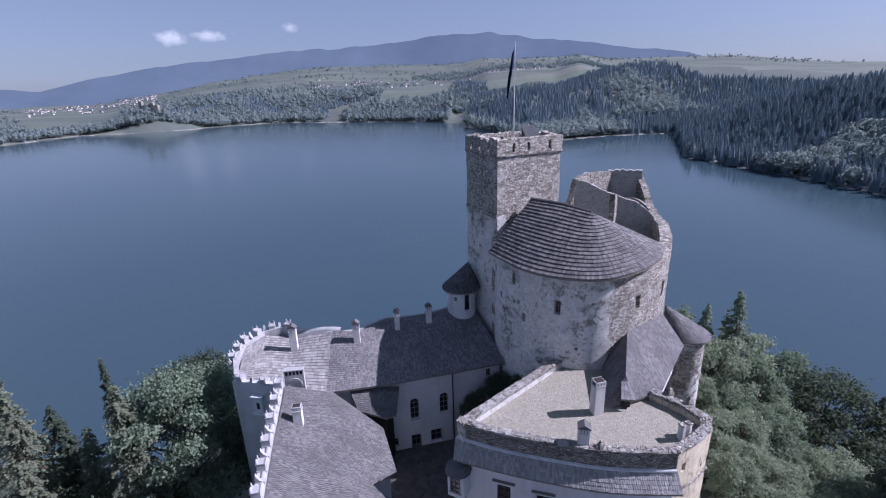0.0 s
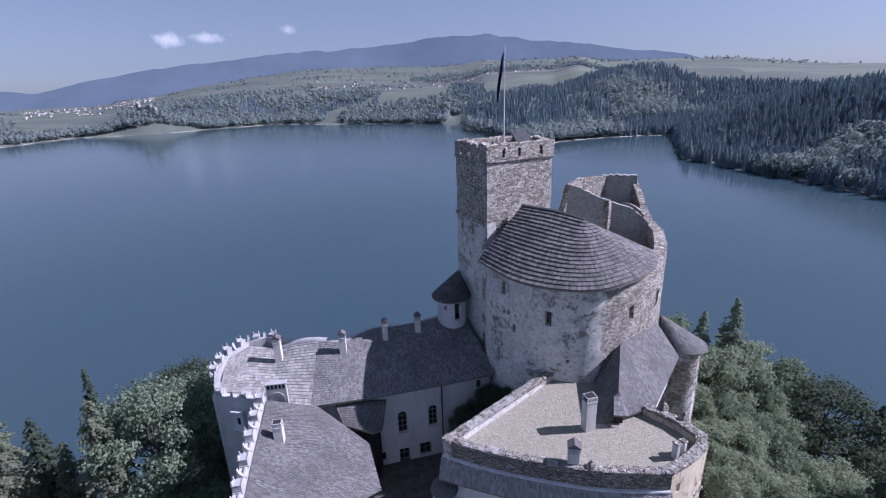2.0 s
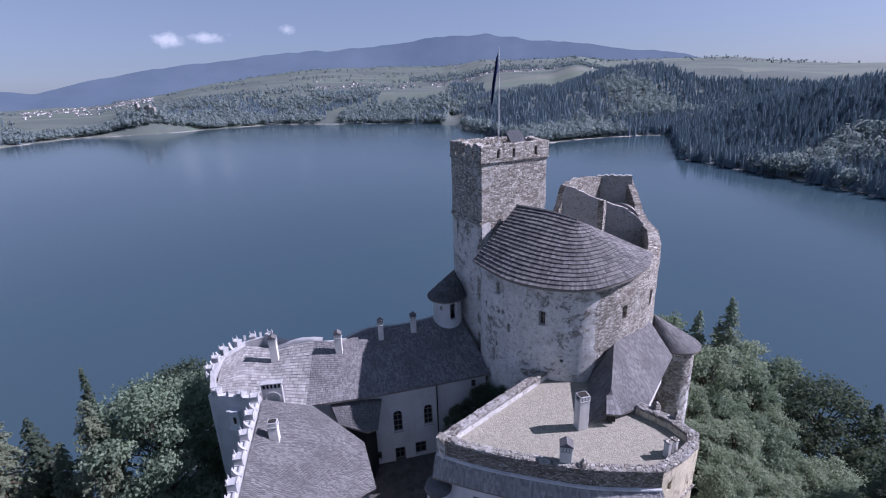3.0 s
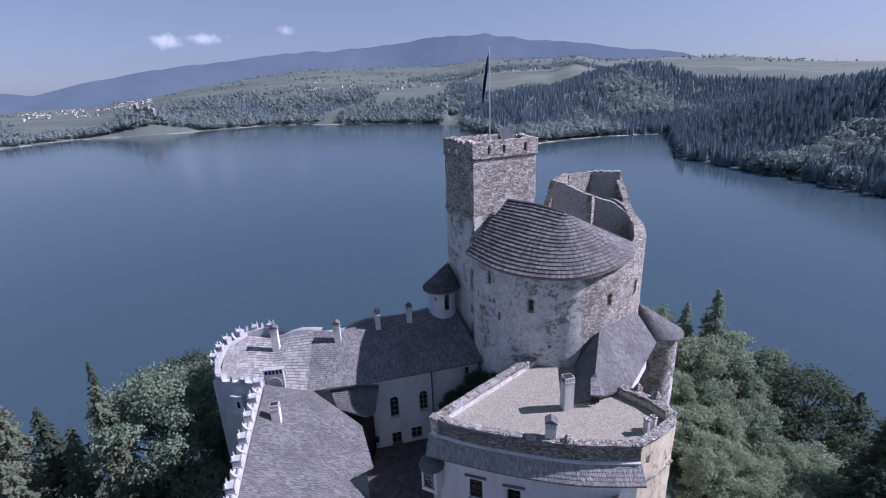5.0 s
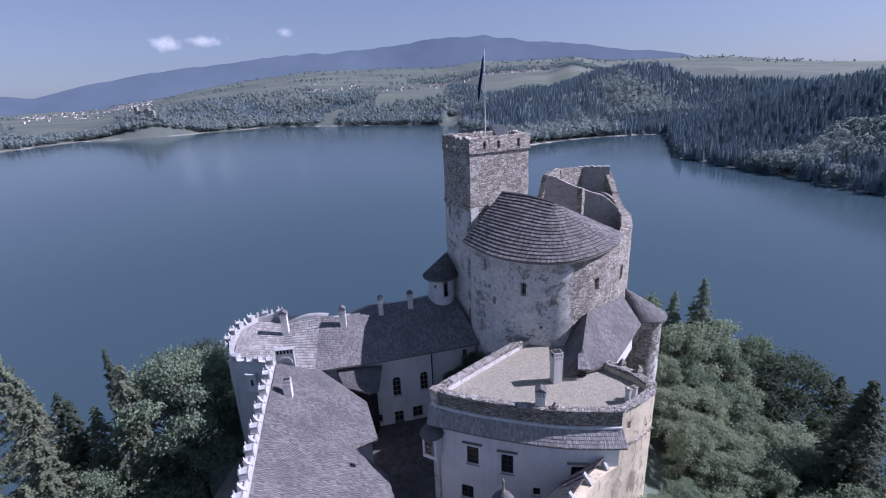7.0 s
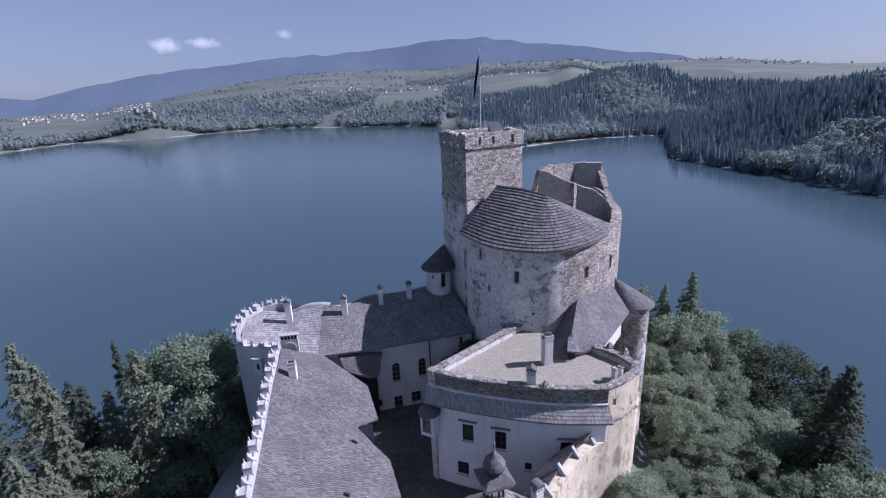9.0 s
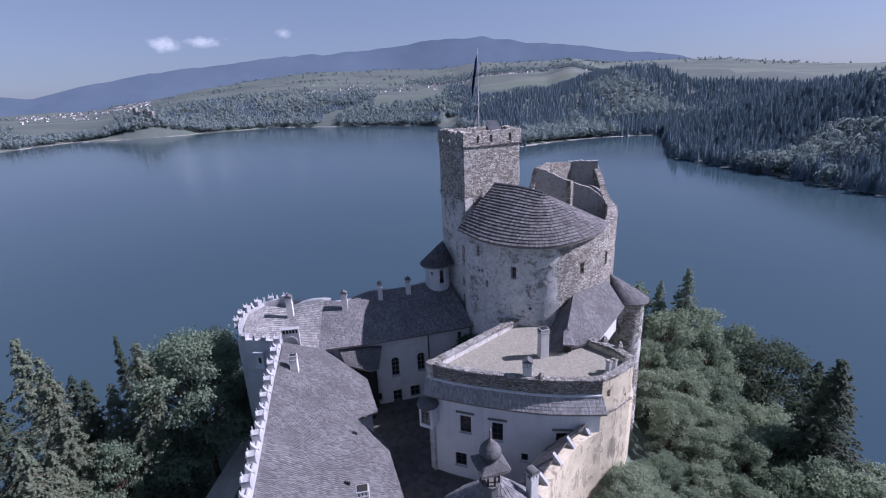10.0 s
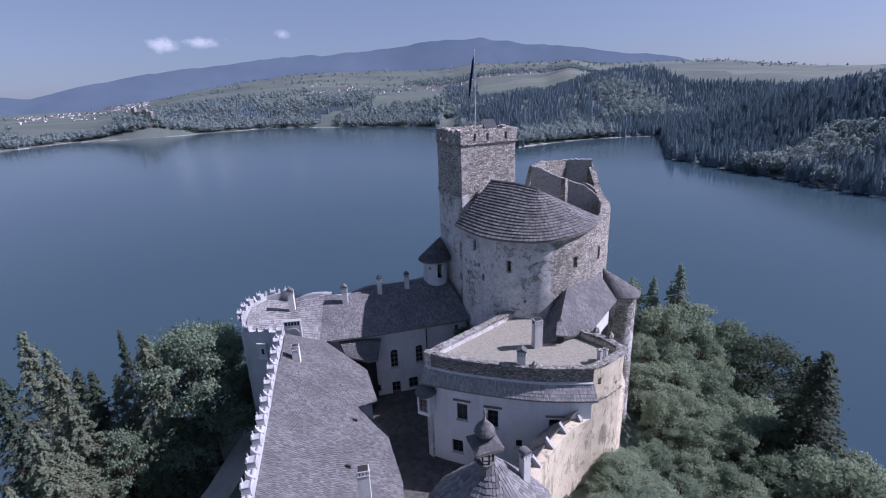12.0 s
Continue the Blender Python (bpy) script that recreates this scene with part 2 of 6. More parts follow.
def ground_mat():
    """Fields in strips, meadows, forest floor, and a pale beach at the water's edge."""
    m = Mat("meadow_and_forest_floor", 0.95)
    strip = m.cells(0.0065, m.scaled((0.45, 1.6, 0.2)))
    sep = m.n.new("ShaderNodeSeparateColor")
    m.link(strip, sep.inputs[0])
    c = m.ramp(sep.outputs[0], (0.0, (0.07, 0.088, 0.085)), (0.3, (0.09, 0.108, 0.10)), (0.55, (0.115, 0.13, 0.115)), (0.8, (0.10, 0.135, 0.102)), (1.0, (0.145, 0.157, 0.135)))
    c = m.mix(m.ramp(m.noise(0.004, 6, 0.6, distort=0.6), (0.4, 0.0), (0.65, 0.55)), c, (0.085, 0.105, 0.095))
    c = m.mix(m.ramp(m.noise(0.05, 6), (0.45, 0.0), (0.7, 0.5)), c, (0.11, 0.14, 0.10))
    xyz = m.n.new("ShaderNodeSeparateXYZ")
    m.link(m.co, xyz.inputs[0])
    beach = m.n.new("ShaderNodeMapRange")
    beach.inputs[1].default_value, beach.inputs[2].default_value = 0.95, 0.6
    m.link(xyz.outputs[2], beach.inputs[0])
    pebbles = m.ramp(m.noise(0.02, 4), (0.47, (0.12, 0.125, 0.11)), (0.56, (0.31, 0.30, 0.27)))
    c = m.mix(beach.outputs[0], c, pebbles)
    m.color(c)
    m.bump(m.noise(0.6, 6), 0.3)
    return m.m


M["ground"] = ground_mat()


def paving_mat():
    m = Mat("courtyard_paving", 0.9)
    cell = m.cells(1.6)
    sep = m.n.new("ShaderNodeSeparateColor")
    m.link(cell, sep.inputs[0])
    edge = m.cells(1.6, None, "DISTANCE_TO_EDGE", "Distance")
    # stone tones set very dark: part of the courtyard's shade is in them
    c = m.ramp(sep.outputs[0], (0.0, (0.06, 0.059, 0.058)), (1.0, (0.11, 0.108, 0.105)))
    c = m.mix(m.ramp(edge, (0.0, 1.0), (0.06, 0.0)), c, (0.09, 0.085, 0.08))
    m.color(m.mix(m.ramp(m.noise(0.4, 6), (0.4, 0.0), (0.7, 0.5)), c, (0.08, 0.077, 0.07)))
    m.bump(m.ramp(edge, (0.0, 0.0), (0.15, 1.0)), 0.03)
    return m.m


M["paving"] = paving_mat()
M["gravel"] = plain_mat("pale_gravel", (0.54, 0.52, 0.49), 0.95, 0.0, 0.5, 0.8)
M["roof_red"] = plain_mat("far_house_roofs", (0.15, 0.14, 0.145), 0.9)
M["house"] = plain_mat("far_house_walls", (0.62, 0.61, 0.60), 0.9)


def water_mat():
    m = Mat("lake_water", 0.13, 0.0, 0.5)
    m.b.inputs["IOR"].default_value = 1.33
    m.color(m.ramp(m.noise(0.004, 3), (0.3, (0.034, 0.061, 0.083)), (0.7, (0.041, 0.072, 0.086))))
    h = m.mix(0.5, m.noise(0.9, 4, 0.6, m.scaled((1, 0.5, 1))), m.noise(0.12, 4))
    m.bump(h, 0.06)
    return m.m


M["water"] = water_mat()


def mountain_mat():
    m = Mat("glowing_haze_mountains", 1.0, 0.0, 0.0)
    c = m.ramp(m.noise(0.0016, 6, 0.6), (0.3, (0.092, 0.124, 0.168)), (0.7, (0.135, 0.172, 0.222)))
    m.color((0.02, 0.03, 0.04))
    # blue emission stands in for the hazy air before the range
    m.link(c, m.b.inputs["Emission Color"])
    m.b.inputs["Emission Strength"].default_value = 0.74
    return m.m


M["mountain"] = mountain_mat()


# ---------------------------------------------------------------- building helpers
def world_of(ob):
    v = Vector(ob.location)
    while ob.parent:
        ob = ob.parent
        v += ob.location
    return v


def obj_from(name, verts, faces, material, parent=None, label="", smooth=False):
    me = bpy.data.meshes.new(name)
    off = world_of(parent) if parent else Vector((0, 0, 0))
    me.from_pydata([tuple(Vector(v) - off) for v in verts], [], faces)
    me.materials.append(M[material])
    if smooth:
        me.polygons.foreach_set("use_smooth", [True] * len(me.polygons))
    me.update()
    ob = new(name, me)
    if parent:
        ob.parent = parent
    if label:
        ob["label"] = label
    return ob


def part(name, bm, material, parent, label="", smooth=False):
    bmesh.ops.recalc_face_normals(bm, faces=bm.faces)
    off = world_of(parent) if parent else Vector((0, 0, 0))
    bmesh.ops.translate(bm, verts=bm.verts, vec=-off)
    me = bpy.data.meshes.new(name)
    bm.to_mesh(me)
    bm.free()
    me.materials.append(M[material])
    if smooth:
        me.polygons.foreach_set("use_smooth", [True] * len(me.polygons))
    ob = new(name, me)
    if parent:
        ob.parent = parent
    if label:
        ob["label"] = label
    return ob


def thing(name, at, label, category, group=""):
    ob = new(name)
    ob.location = at
    ob.empty_display_size = 0.3
    return tagged(ob, label, category, group)


def bm_box(bm, c, size, m=None, bevel=0.0):
    r = bmesh.ops.create_cube(bm, size=1.0)
    vs = r["verts"]
    bmesh.ops.scale(bm, vec=size, verts=vs)
    if bevel:
        es = list({e for v in vs for e in v.link_edges})
        g = bmesh.ops.bevel(bm, geom=es, offset=bevel, segments=1, affect="EDGES")
        vs = list({v for f in g["faces"] for v in f.verts} | {v for v in vs if v.is_valid})
    bmesh.ops.translate(bm, vec=c, verts=vs)
    if m is not None:
        bmesh.ops.transform(bm, matrix=m, verts=vs)
    return vs


def bm_lathe(bm, profile, n=20, at=(0, 0, 0), a0=0.0, wob=0.0):
    """profile: (radius, z) from the bottom up."""
    rings = []
    for r, z in profile:
        ring = []
        for i in range(n):
            a = a0 + 2 * math.pi * i / n
            k = r * (1 + wob * noise.noise((math.cos(a) * 2, math.sin(a) * 2, z * 0.7)))
            ring.append(bm.verts.new((at[0] + k * math.cos(a), at[1] + k * math.sin(a), at[2] + z)))
        rings.append(ring)
    for a, b in zip(rings, rings[1:]):
        for i in range(n):
            bm.faces.new((a[i], a[(i + 1) % n], b[(i + 1) % n], b[i]))
    bm.faces.new(rings[0][::-1])
    bm.faces.new(rings[-1])
    return rings


def limb(bm, a, b, ra, rb, n=6):
    d = (b - a)
    z = d.normalized()
    x = z.orthogonal().normalized()
    y = z.cross(x)
    rings = []
    for p, r in ((a, ra), (b, rb)):
        rings.append([bm.verts.new(p + (x * math.cos(t) + y * math.sin(t)) * r) for t in [2 * math.pi * i / n for i in range(n)]])
    for i in range(n):
        bm.faces.new((rings[0][i], rings[0][(i + 1) % n], rings[1][(i + 1) % n], rings[1][i]))


def lerp(a, b, t):
    return tuple(x + (y - x) * t for x, y in zip(a, b))


class FixedLine(list):
    """A line whose points are spread evenly by number, not by length."""


class Line:
    """A polyline by arc length."""

    def __init__(self, pts):
        self.p = [tuple(map(float, p)) for p in pts]
        self.s = [0.0]
        for a, b in zip(self.p, self.p[1:]):
            self.s.append(self.s[-1] + math.dist(a, b))
        if isinstance(pts, FixedLine):
            self.s = [i / (len(self.p) - 1) for i in range(len(self.p))]
        self.len = self.s[-1]

    def at(self, s):
        s = min(max(s, 0.0), self.len)
        for i in range(len(self.p) - 1):
            if s <= self.s[i + 1] or i == len(self.p) - 2:
                d = self.s[i + 1] - self.s[i]
                return lerp(self.p[i], self.p[i + 1], (s - self.s[i]) / d if d else 0)

    def near(self, q):
        """The arc length nearest to the plan point q."""
        best = (1e9, 0)
        for i in range(int(self.len / 0.05) + 1):
            p = self.at(i * 0.05)
            d = (p[0] - q[0]) ** 2 + (p[1] - q[1]) ** 2
            best = min(best, (d, i * 0.05))
        return best[1]

    def out(self, s, e=0.05):
        """Normal to the right of the way, and the direction, in plan."""
        a, b = self.at(s - e), self.at(s + e)
        d = Vector((b[0] - a[0], b[1] - a[1]))
        d.normalize()
        return Vector((d.y, -d.x)), d


def smooth_line(pts, n=6):
    """Catmull-Rom through the points."""
    res = []
    q = [pts[0]] + list(pts) + [pts[-1]]
    for i in range(1, len(q) - 2):
        p0, p1, p2, p3 = (Vector(q[i + k]) for k in (-1, 0, 1, 2))
        for j in range(n):
            t = j / n
            res.append(tuple(0.5 * ((2 * p1) + (p2 - p0) * t + (2 * p0 - 5 * p1 + 4 * p2 - p3) * t * t + (3 * p1 - p0 - 3 * p2 + p3) * t ** 3)))
    res.append(tuple(pts[-1]))
    return res


def wall(name, pts, z0, z1, material, parent, holes=(), thick=0.9, rough=0.05, step=0.9, batter=0.0, label="", topfn=None):
    """A wall of the given thickness along a plan line (its outer face is on the right of the way), with holes (s0, s1, za, zb) right through it."""
    ln = Line(pts)
    ss = {0.0, ln.len} | set(ln.s)
    zs = {z0, z1}
    for a, b, za, zb in holes:
        ss |= {a, b}
        zs |= {za, zb}
    k = max(1, int(ln.len / step))
    for i in range(1, k):
        s = ln.len * i / k
        if not any(a - 0.01 < s < b + 0.01 for a, b, _, _ in holes) and min(abs(s - q) for q in ss) > 0.15:
            ss.add(s)
    k = max(1, int((z1 - z0) / 1.4))
    for i in range(1, k):
        z = z0 + (z1 - z0) * i / k
        if min(abs(z - q) for q in zs) > 0.3:
            zs.add(z)
    ss, zs = sorted(ss), sorted(zs)
    hole_s = {round(v, 4) for h in holes for v in h[:2]}
    verts, idx, faces = [], {}, []

    def vert(i, j, side):
        key = (i, j, side)
        if key not in idx:
            s, z = ss[i], zs[j]
            p = ln.at(s)
            nrm, d = ln.out(s)
            f = (z - z0) / (z1 - z0)
            if topfn:
                z = z0 + f * (topfn(s) - z0)
            off = batter * (z1 - z) if not side else -thick
            if not side and rough:
                off += rough * noise.noise((p[0] * 0.6, p[1] * 0.6, z * 0.6)) + rough * 0.5 * noise.noise((p[0] * 2, p[1] * 2, z * 2))
            idx[key] = len(verts)
            verts.append((p[0] + nrm.x * off, p[1] + nrm.y * off, z))
        return idx[key]

    def hole(i, j):
        if i < 0 or j < 0 or i >= len(ss) - 1 or j >= len(zs) - 1:
            return True
        s, z = (ss[i] + ss[i + 1]) / 2, (zs[j] + zs[j + 1]) / 2
        return any(a < s < b and za < z < zb for a, b, za, zb in holes)

    for i in range(len(ss) - 1):
        for j in range(len(zs) - 1):
            if hole(i, j):
                continue
            faces.append((vert(i, j, 0), vert(i + 1, j, 0), vert(i + 1, j + 1, 0), vert(i, j + 1, 0)))
            faces.append((vert(i, j, 1), vert(i, j + 1, 1), vert(i + 1, j + 1, 1), vert(i + 1, j, 1)))
            if hole(i - 1, j):
                faces.append((vert(i, j, 0), vert(i, j + 1, 0), vert(i, j + 1, 1), vert(i, j, 1)))
            if hole(i + 1, j):
                faces.append((vert(i + 1, j, 0), vert(i + 1, j, 1), vert(i + 1, j + 1, 1), vert(i + 1, j + 1, 0)))
            if hole(i, j - 1):
                faces.append((vert(i, j, 0), vert(i, j, 1), vert(i + 1, j, 1), vert(i + 1, j, 0)))
            if hole(i, j + 1):
                faces.append((vert(i, j + 1, 0), vert(i + 1, j + 1, 0), vert(i + 1, j + 1, 1), vert(i, j + 1, 1)))
    ob = obj_from(name, verts, faces, material, parent, label, True)
    ob.data.set_sharp_from_angle(angle=radians(38))
    return ob, ln


def shingles(eave, ridge, course=0.32, width=0.17, seed=1, lift=0.045, gap=0.012, vary=0.03):
    """Rows of shingles on the ruled surface between an eave line and a ridge line. Gives vertices and faces."""
    rnd = random.Random(seed)
    e, r = Line(eave), Line(ridge)
    depth = max(math.dist(e.at(e.len * f), r.at(r.len * f)) for f in (0, 0.25, 0.5, 0.75, 1))
    n = max(2, int(depth / course))
    verts, faces = [], []

    def pos(u, v):
        return Vector(lerp(e.at(e.len * u), r.at(r.len * u), v))

    for k in range(n):
        v0, v1 = k / n, min(1.0, (k + 1.35) / n)
        mid = [pos(i / 40, (v0 + v1) / 2) for i in range(41)]
        run = sum((a - b).length for a, b in zip(mid, mid[1:]))
        m = max(1, int(run / width))
        # even steps along the row, by length
        acc, us, want = 0.0, [0.0], run / m
        for i in range(40):
            d = (mid[i + 1] - mid[i]).length
            while d > 0 and acc + d >= want * len(us) and len(us) < m:
                us.append((i + (want * len(us) - acc) / d) / 40)
            acc += d
        us.append(1.0)
        for a, b in zip(us, us[1:]):
            if b - a < 1e-5:
                continue
            j = rnd.uniform(-vary, vary) / max(depth, 1)
            w = (b - a) * gap / max(want, 0.01)
            lo0, lo1, up0, up1 = pos(a + w, max(v0 + j, -0.02)), pos(b - w, max(v0 + j, -0.02)), pos(a + w, v1), pos(b - w, v1)
            nrm = (lo1 - lo0).cross(up0 - lo0)
            if nrm.length < 1e-7:
                nrm = (lo1 - lo0).cross(up1 - lo0)
            if nrm.length < 1e-7:
                continue
            nrm.normalize()
            if nrm.z < 0:
                nrm = -nrm
            h = nrm * (lift + rnd.uniform(0, 0.02))
            base = len(verts)
            verts += [lo0 + h, lo1 + h + nrm * rnd.uniform(-0.012, 0.012), up1 + nrm * 0.012, up0 + nrm * 0.012, lo0 - nrm * 0.01, lo1 - nrm * 0.01]
            faces += [(base, base + 1, base + 2, base + 3), (base + 4, base + 5, base + 1, base), (base + 4, base, base + 3), (base + 5, base + 2, base + 1)]
    return verts, faces


def roof_deck(eave, ridge, parent, thick=0.16, material="wood_grey", n=30, m=4):
    """The boarding under the shingles: a slab with thickness."""
    e, r = Line(eave), Line(ridge)
    verts, faces = [], []
    for lay in (0.0, -thick):
        for i in range(n + 1):
            for j in range(m + 1):
                p = Vector(lerp(e.at(e.len * i / n), r.at(r.len * i / n), j / m))
                verts.append(p + Vector((0, 0, lay - 0.02)))
    w = m + 1
    top = (n + 1) * w
    for i in range(n):
        for j in range(m):
            a = i * w + j
            faces.append((a, a + w, a + w + 1, a + 1))
            faces.append((top + a, top + a + 1, top + a + w + 1, top + a + w))
        a, b = i * w, (i + 1) * w
        faces.append((a, top + a, top + b, b))
        a, b = a + m, b + m
        faces.append((a, b, top + b, top + a))
    for j in range(m):
        a = j
        faces.append((a, a + 1, top + a + 1, top + a))
        a = n * w + j
        faces.append((a, top + a, top + a + 1, a + 1))
    return obj_from("roof_boarding", verts, faces, material, parent, "grey weathered roof boards under the shingles")


def roof(patches, parent, material="shingle", course=0.32, width=0.17, label="grey weathered wooden shingle roof", seed=1, lift=0.045):
    """A shingled roof of one or more ruled patches (eave, ridge)."""
    allv, allf = [], []
    for k, (eave, ridge) in enumerate(patches):
        v, f = shingles(eave, ridge, course, width, seed + k, lift)
        o = len(allv)
        allv += v
        allf += [tuple(i + o for i in q) for q in f]
    ob = obj_from("roof", allv, allf, material, parent, label)
    ob["kind"] = "stuff"
    for eave, ridge in patches:
        roof_deck(eave, ridge, ob)
    return ob


def ridge_cap(pts, parent, material="shingle", w=0.22):
    """A capping of boards along a ridge or hip."""
    bm = bmesh.new()
    for a, b in zip(pts, pts[1:]):
        a, b = Vector(a), Vector(b)
        d = (b - a).normalized()
        side = d.cross(Vector((0, 0, 1))).normalized()
        up = side.cross(d)
        ring = [[bm.verts.new(p + side * x + up * z) for x, z in ((-w, -0.02), (-w, 0.06), (0, 0.17), (w, 0.06), (w, -0.02))] for p in (a - d * 0.05, b + d * 0.05)]
        for i in range(5):
            j = (i + 1) % 5
            bm.faces.new((ring[0][i], ring[0][j], ring[1][j], ring[1][i]))
        bm.faces.new(ring[0][::-1])
        bm.faces.new(ring[1])
    return part("ridge_cap", bm, material, parent, "grey boards capping the ridge")


def window(ln, s0, s1, za, zb, parent, arch=False, inset=0.28, bars=(1, 2), frame_mat="wood_grey", sill=True):
    """A casement set into a wall opening: frame, glazing bars and panes."""
    s = (s0 + s1) / 2
    p = ln.at(s)
    nrm, d = ln.out(s)
    w, h = s1 - s0, zb - za
    m = Matrix(((d.x, nrm.x, 0, p[0] - nrm.x * inset), (d.y, nrm.y, 0, p[1] - nrm.y * inset), (0, 0, 1, za), (0, 0, 0, 1)))
    t = 0.09
    win = new("window")
    win.location = m.translation - world_of(parent)
    win.parent = parent
    bm = bmesh.new()
    for x in (-w / 2 + t / 2, w / 2 - t / 2):
        bm_box(bm, (x, 0, h / 2), (t, 0.10, h), m)
    for z in (t / 2, h - t / 2):
        bm_box(bm, (0, 0, z), (w - 2 * t, 0.10, t), m)
    part("window_frame", bm, frame_mat, win)
    bm = bmesh.new()
    nx, nz = bars
    for i in range(1, nx + 1):
        bm_box(bm, (-w / 2 + w * i / (nx + 1), 0.0, h / 2), (0.06, 0.07, h - 2 * t), m)
    for i in range(1, nz + 1):
        bm_box(bm, (0, 0.0, h * i / (nz + 1)), (w - 2 * t, 0.06, 0.05), m)
    part("glazing_bar", bm, frame_mat, win)
    bm = bmesh.new()
    bm_box(bm, (0, -0.05, h / 2), (w - t, 0.02, h - t), m)
    part("pane", bm, "glass", win)
    if sill:
        bm = bmesh.new()
        bm_box(bm, (0, inset + 0.03, -0.05), (w + 0.24, 0.16, 0.08), m, 0.015)
        part("window_sill", bm, "attic", win)
    return win


def chimney(at, h, w, d, turn=0.0, group="roof chimneys", cap="gable", label="white plastered chimney with slit vents and small gabled cap"):
    """A plastered stack with slit openings under a small cap: gable, flat or barrel."""
    th = thing("chimney", at, label, "chimney", group)
    m = Matrix.Translation(at) @ pose(0, 0, 0, 0, 0, turn)
    z = h - 0.78
    bm = bmesh.new()
    bm_box(bm, (0, 0, z / 2 - 0.3), (w, d, z + 0.6), m, 0.03)
    part("shaft", bm, "chimney", th)
    bm = bmesh.new()
    bm_box(bm, (0, 0, z + 0.035), (w + 0.09, d + 0.09, 0.07), m, 0.02)
    part("band", bm, "attic", th)
    z += 0.07
    k = max(2, int(w / 0.25))
    for i in range(k + 1):
        for sy in (-1, 1):
            bm = bmesh.new()
            bm_box(bm, (-w / 2 + 0.07 + (w - 0.14) * i / k, sy * (d / 2 - 0.06), z + 0.15), (0.17, 0.12, 0.30), m)
            part("vent_pier", bm, "chimney", th)
    # solid near-black core paints the shade between the vent piers
    bm = bmesh.new()
    bm_box(bm, (0, 0, z + 0.15), (w - 0.26, d - 0.26, 0.3), m)
    part("flue", bm, "dark", th)
    z += 0.30
    bm = bmesh.new()
    o = 0.01 if cap == "flat" else 0.05
    bm_box(bm, (0, 0, z + 0.06), (w + 2 * o, d + 2 * o, 0.12), m, 0.025)
    part("lintel", bm, "attic", th)
    z += 0.12
    if cap == "flat":
        # near-black plate paints the shade of an open flue
        bm = bmesh.new()
        bm_box(bm, (0, 0, z), (w - 0.14, d - 0.14, 0.03), m)
        part("flue_mouth", bm, "dark", th, "near-black plate for the shade in the chimney mouth")
    else:
        o = 0.07
        if cap == "barrel":
            prof = [((w / 2 + o) * math.cos(t), 0.28 * math.sin(t)) for t in [math.pi * i / 8 for i in range(9)]]
        else:
            prof = [(w / 2 + o, 0.0), (w / 2 + o, 0.05), (0, 0.36), (-w / 2 - o, 0.05), (-w / 2 - o, 0.0)]
        bm = bmesh.new()
        f = [bm.verts.new(m @ Vector((x, -d / 2 - o, z + q))) for x, q in prof]
        g = [bm.verts.new(m @ Vector((x, d / 2 + o, z + q))) for x, q in prof]
        n = len(prof)
        for i in range(n):
            bm.faces.new((f[i], f[(i + 1) % n], g[(i + 1) % n], g[i]))
        bm.faces.new(f[::-1])
        bm.faces.new(g)
        part("cap", bm, "shingle_keep", th, "small grey boarded cap")
    return th


# ---------------------------------------------------------------- ground, lake and distance
SHORE = ((-180, 60), (-60, 950), (-41.5, 1060), (-36.5, 1165), (-31.5, 1140), (-25, 1165), (-18.5, 1210), (-11, 1105), (-3.4, 1035), (2, 950), (4, 800), (10.5, 578), (15, 632), (19, 672), (26.6, 716), (44, 800), (180, 900))
NEAR_SHORE = ((25.8, 650), (26.6, 520), (27.2, 482), (32.5, 437), (37.4, 406), (44, 366), (60, 330), (100, 250), (140, 120), (180, 60))


def table(rows, x):
    for (a, p), (b, q) in zip(rows, rows[1:]):
        if x <= b:
            return p + (q - p) * (x - a) / (b - a)
    return rows[-1][1]


def smooth(x):
    x = min(max(x, 0.0), 1.0)
    return x * x * (3 - 2 * x)


def castle_hill(x, y):
    """The rock that carries the castle, and the ridge behind the camera."""
    yy = min(max(y, -400.0), 47.0)
    dx = abs(x - 1.0) - (20.0 if y > 10 else 16.0)
    dy = abs(y - yy) - 8.0 if y > yy else 0.0
    d = math.hypot(max(dx, 0), max(dy, 0))
    edge = 1.0 - smooth(d / 3.0) if d < 3.0 else 0.0
    return 27.5 - 0.62 * d + 0.6 * edge - 1.5 * smooth(d / 5)


def wooded_spur(az, r):
    """The near hill that reaches into the lake."""
    if az < 25.8 or az > 150:
        return -14.0
    over = r - table(NEAR_SHORE, az)
    if over < 0:
        return max(-14.0, over * 0.12) - 0.6
    top = table(((25.8, 3), (27, 9), (30, 24), (37, 47), (44, 60), (60, 70), (150, 50)), az)
    return top * smooth(over / 230) * (1.0 - 0.6 * smooth((over - 300) / 200)) + 0.4


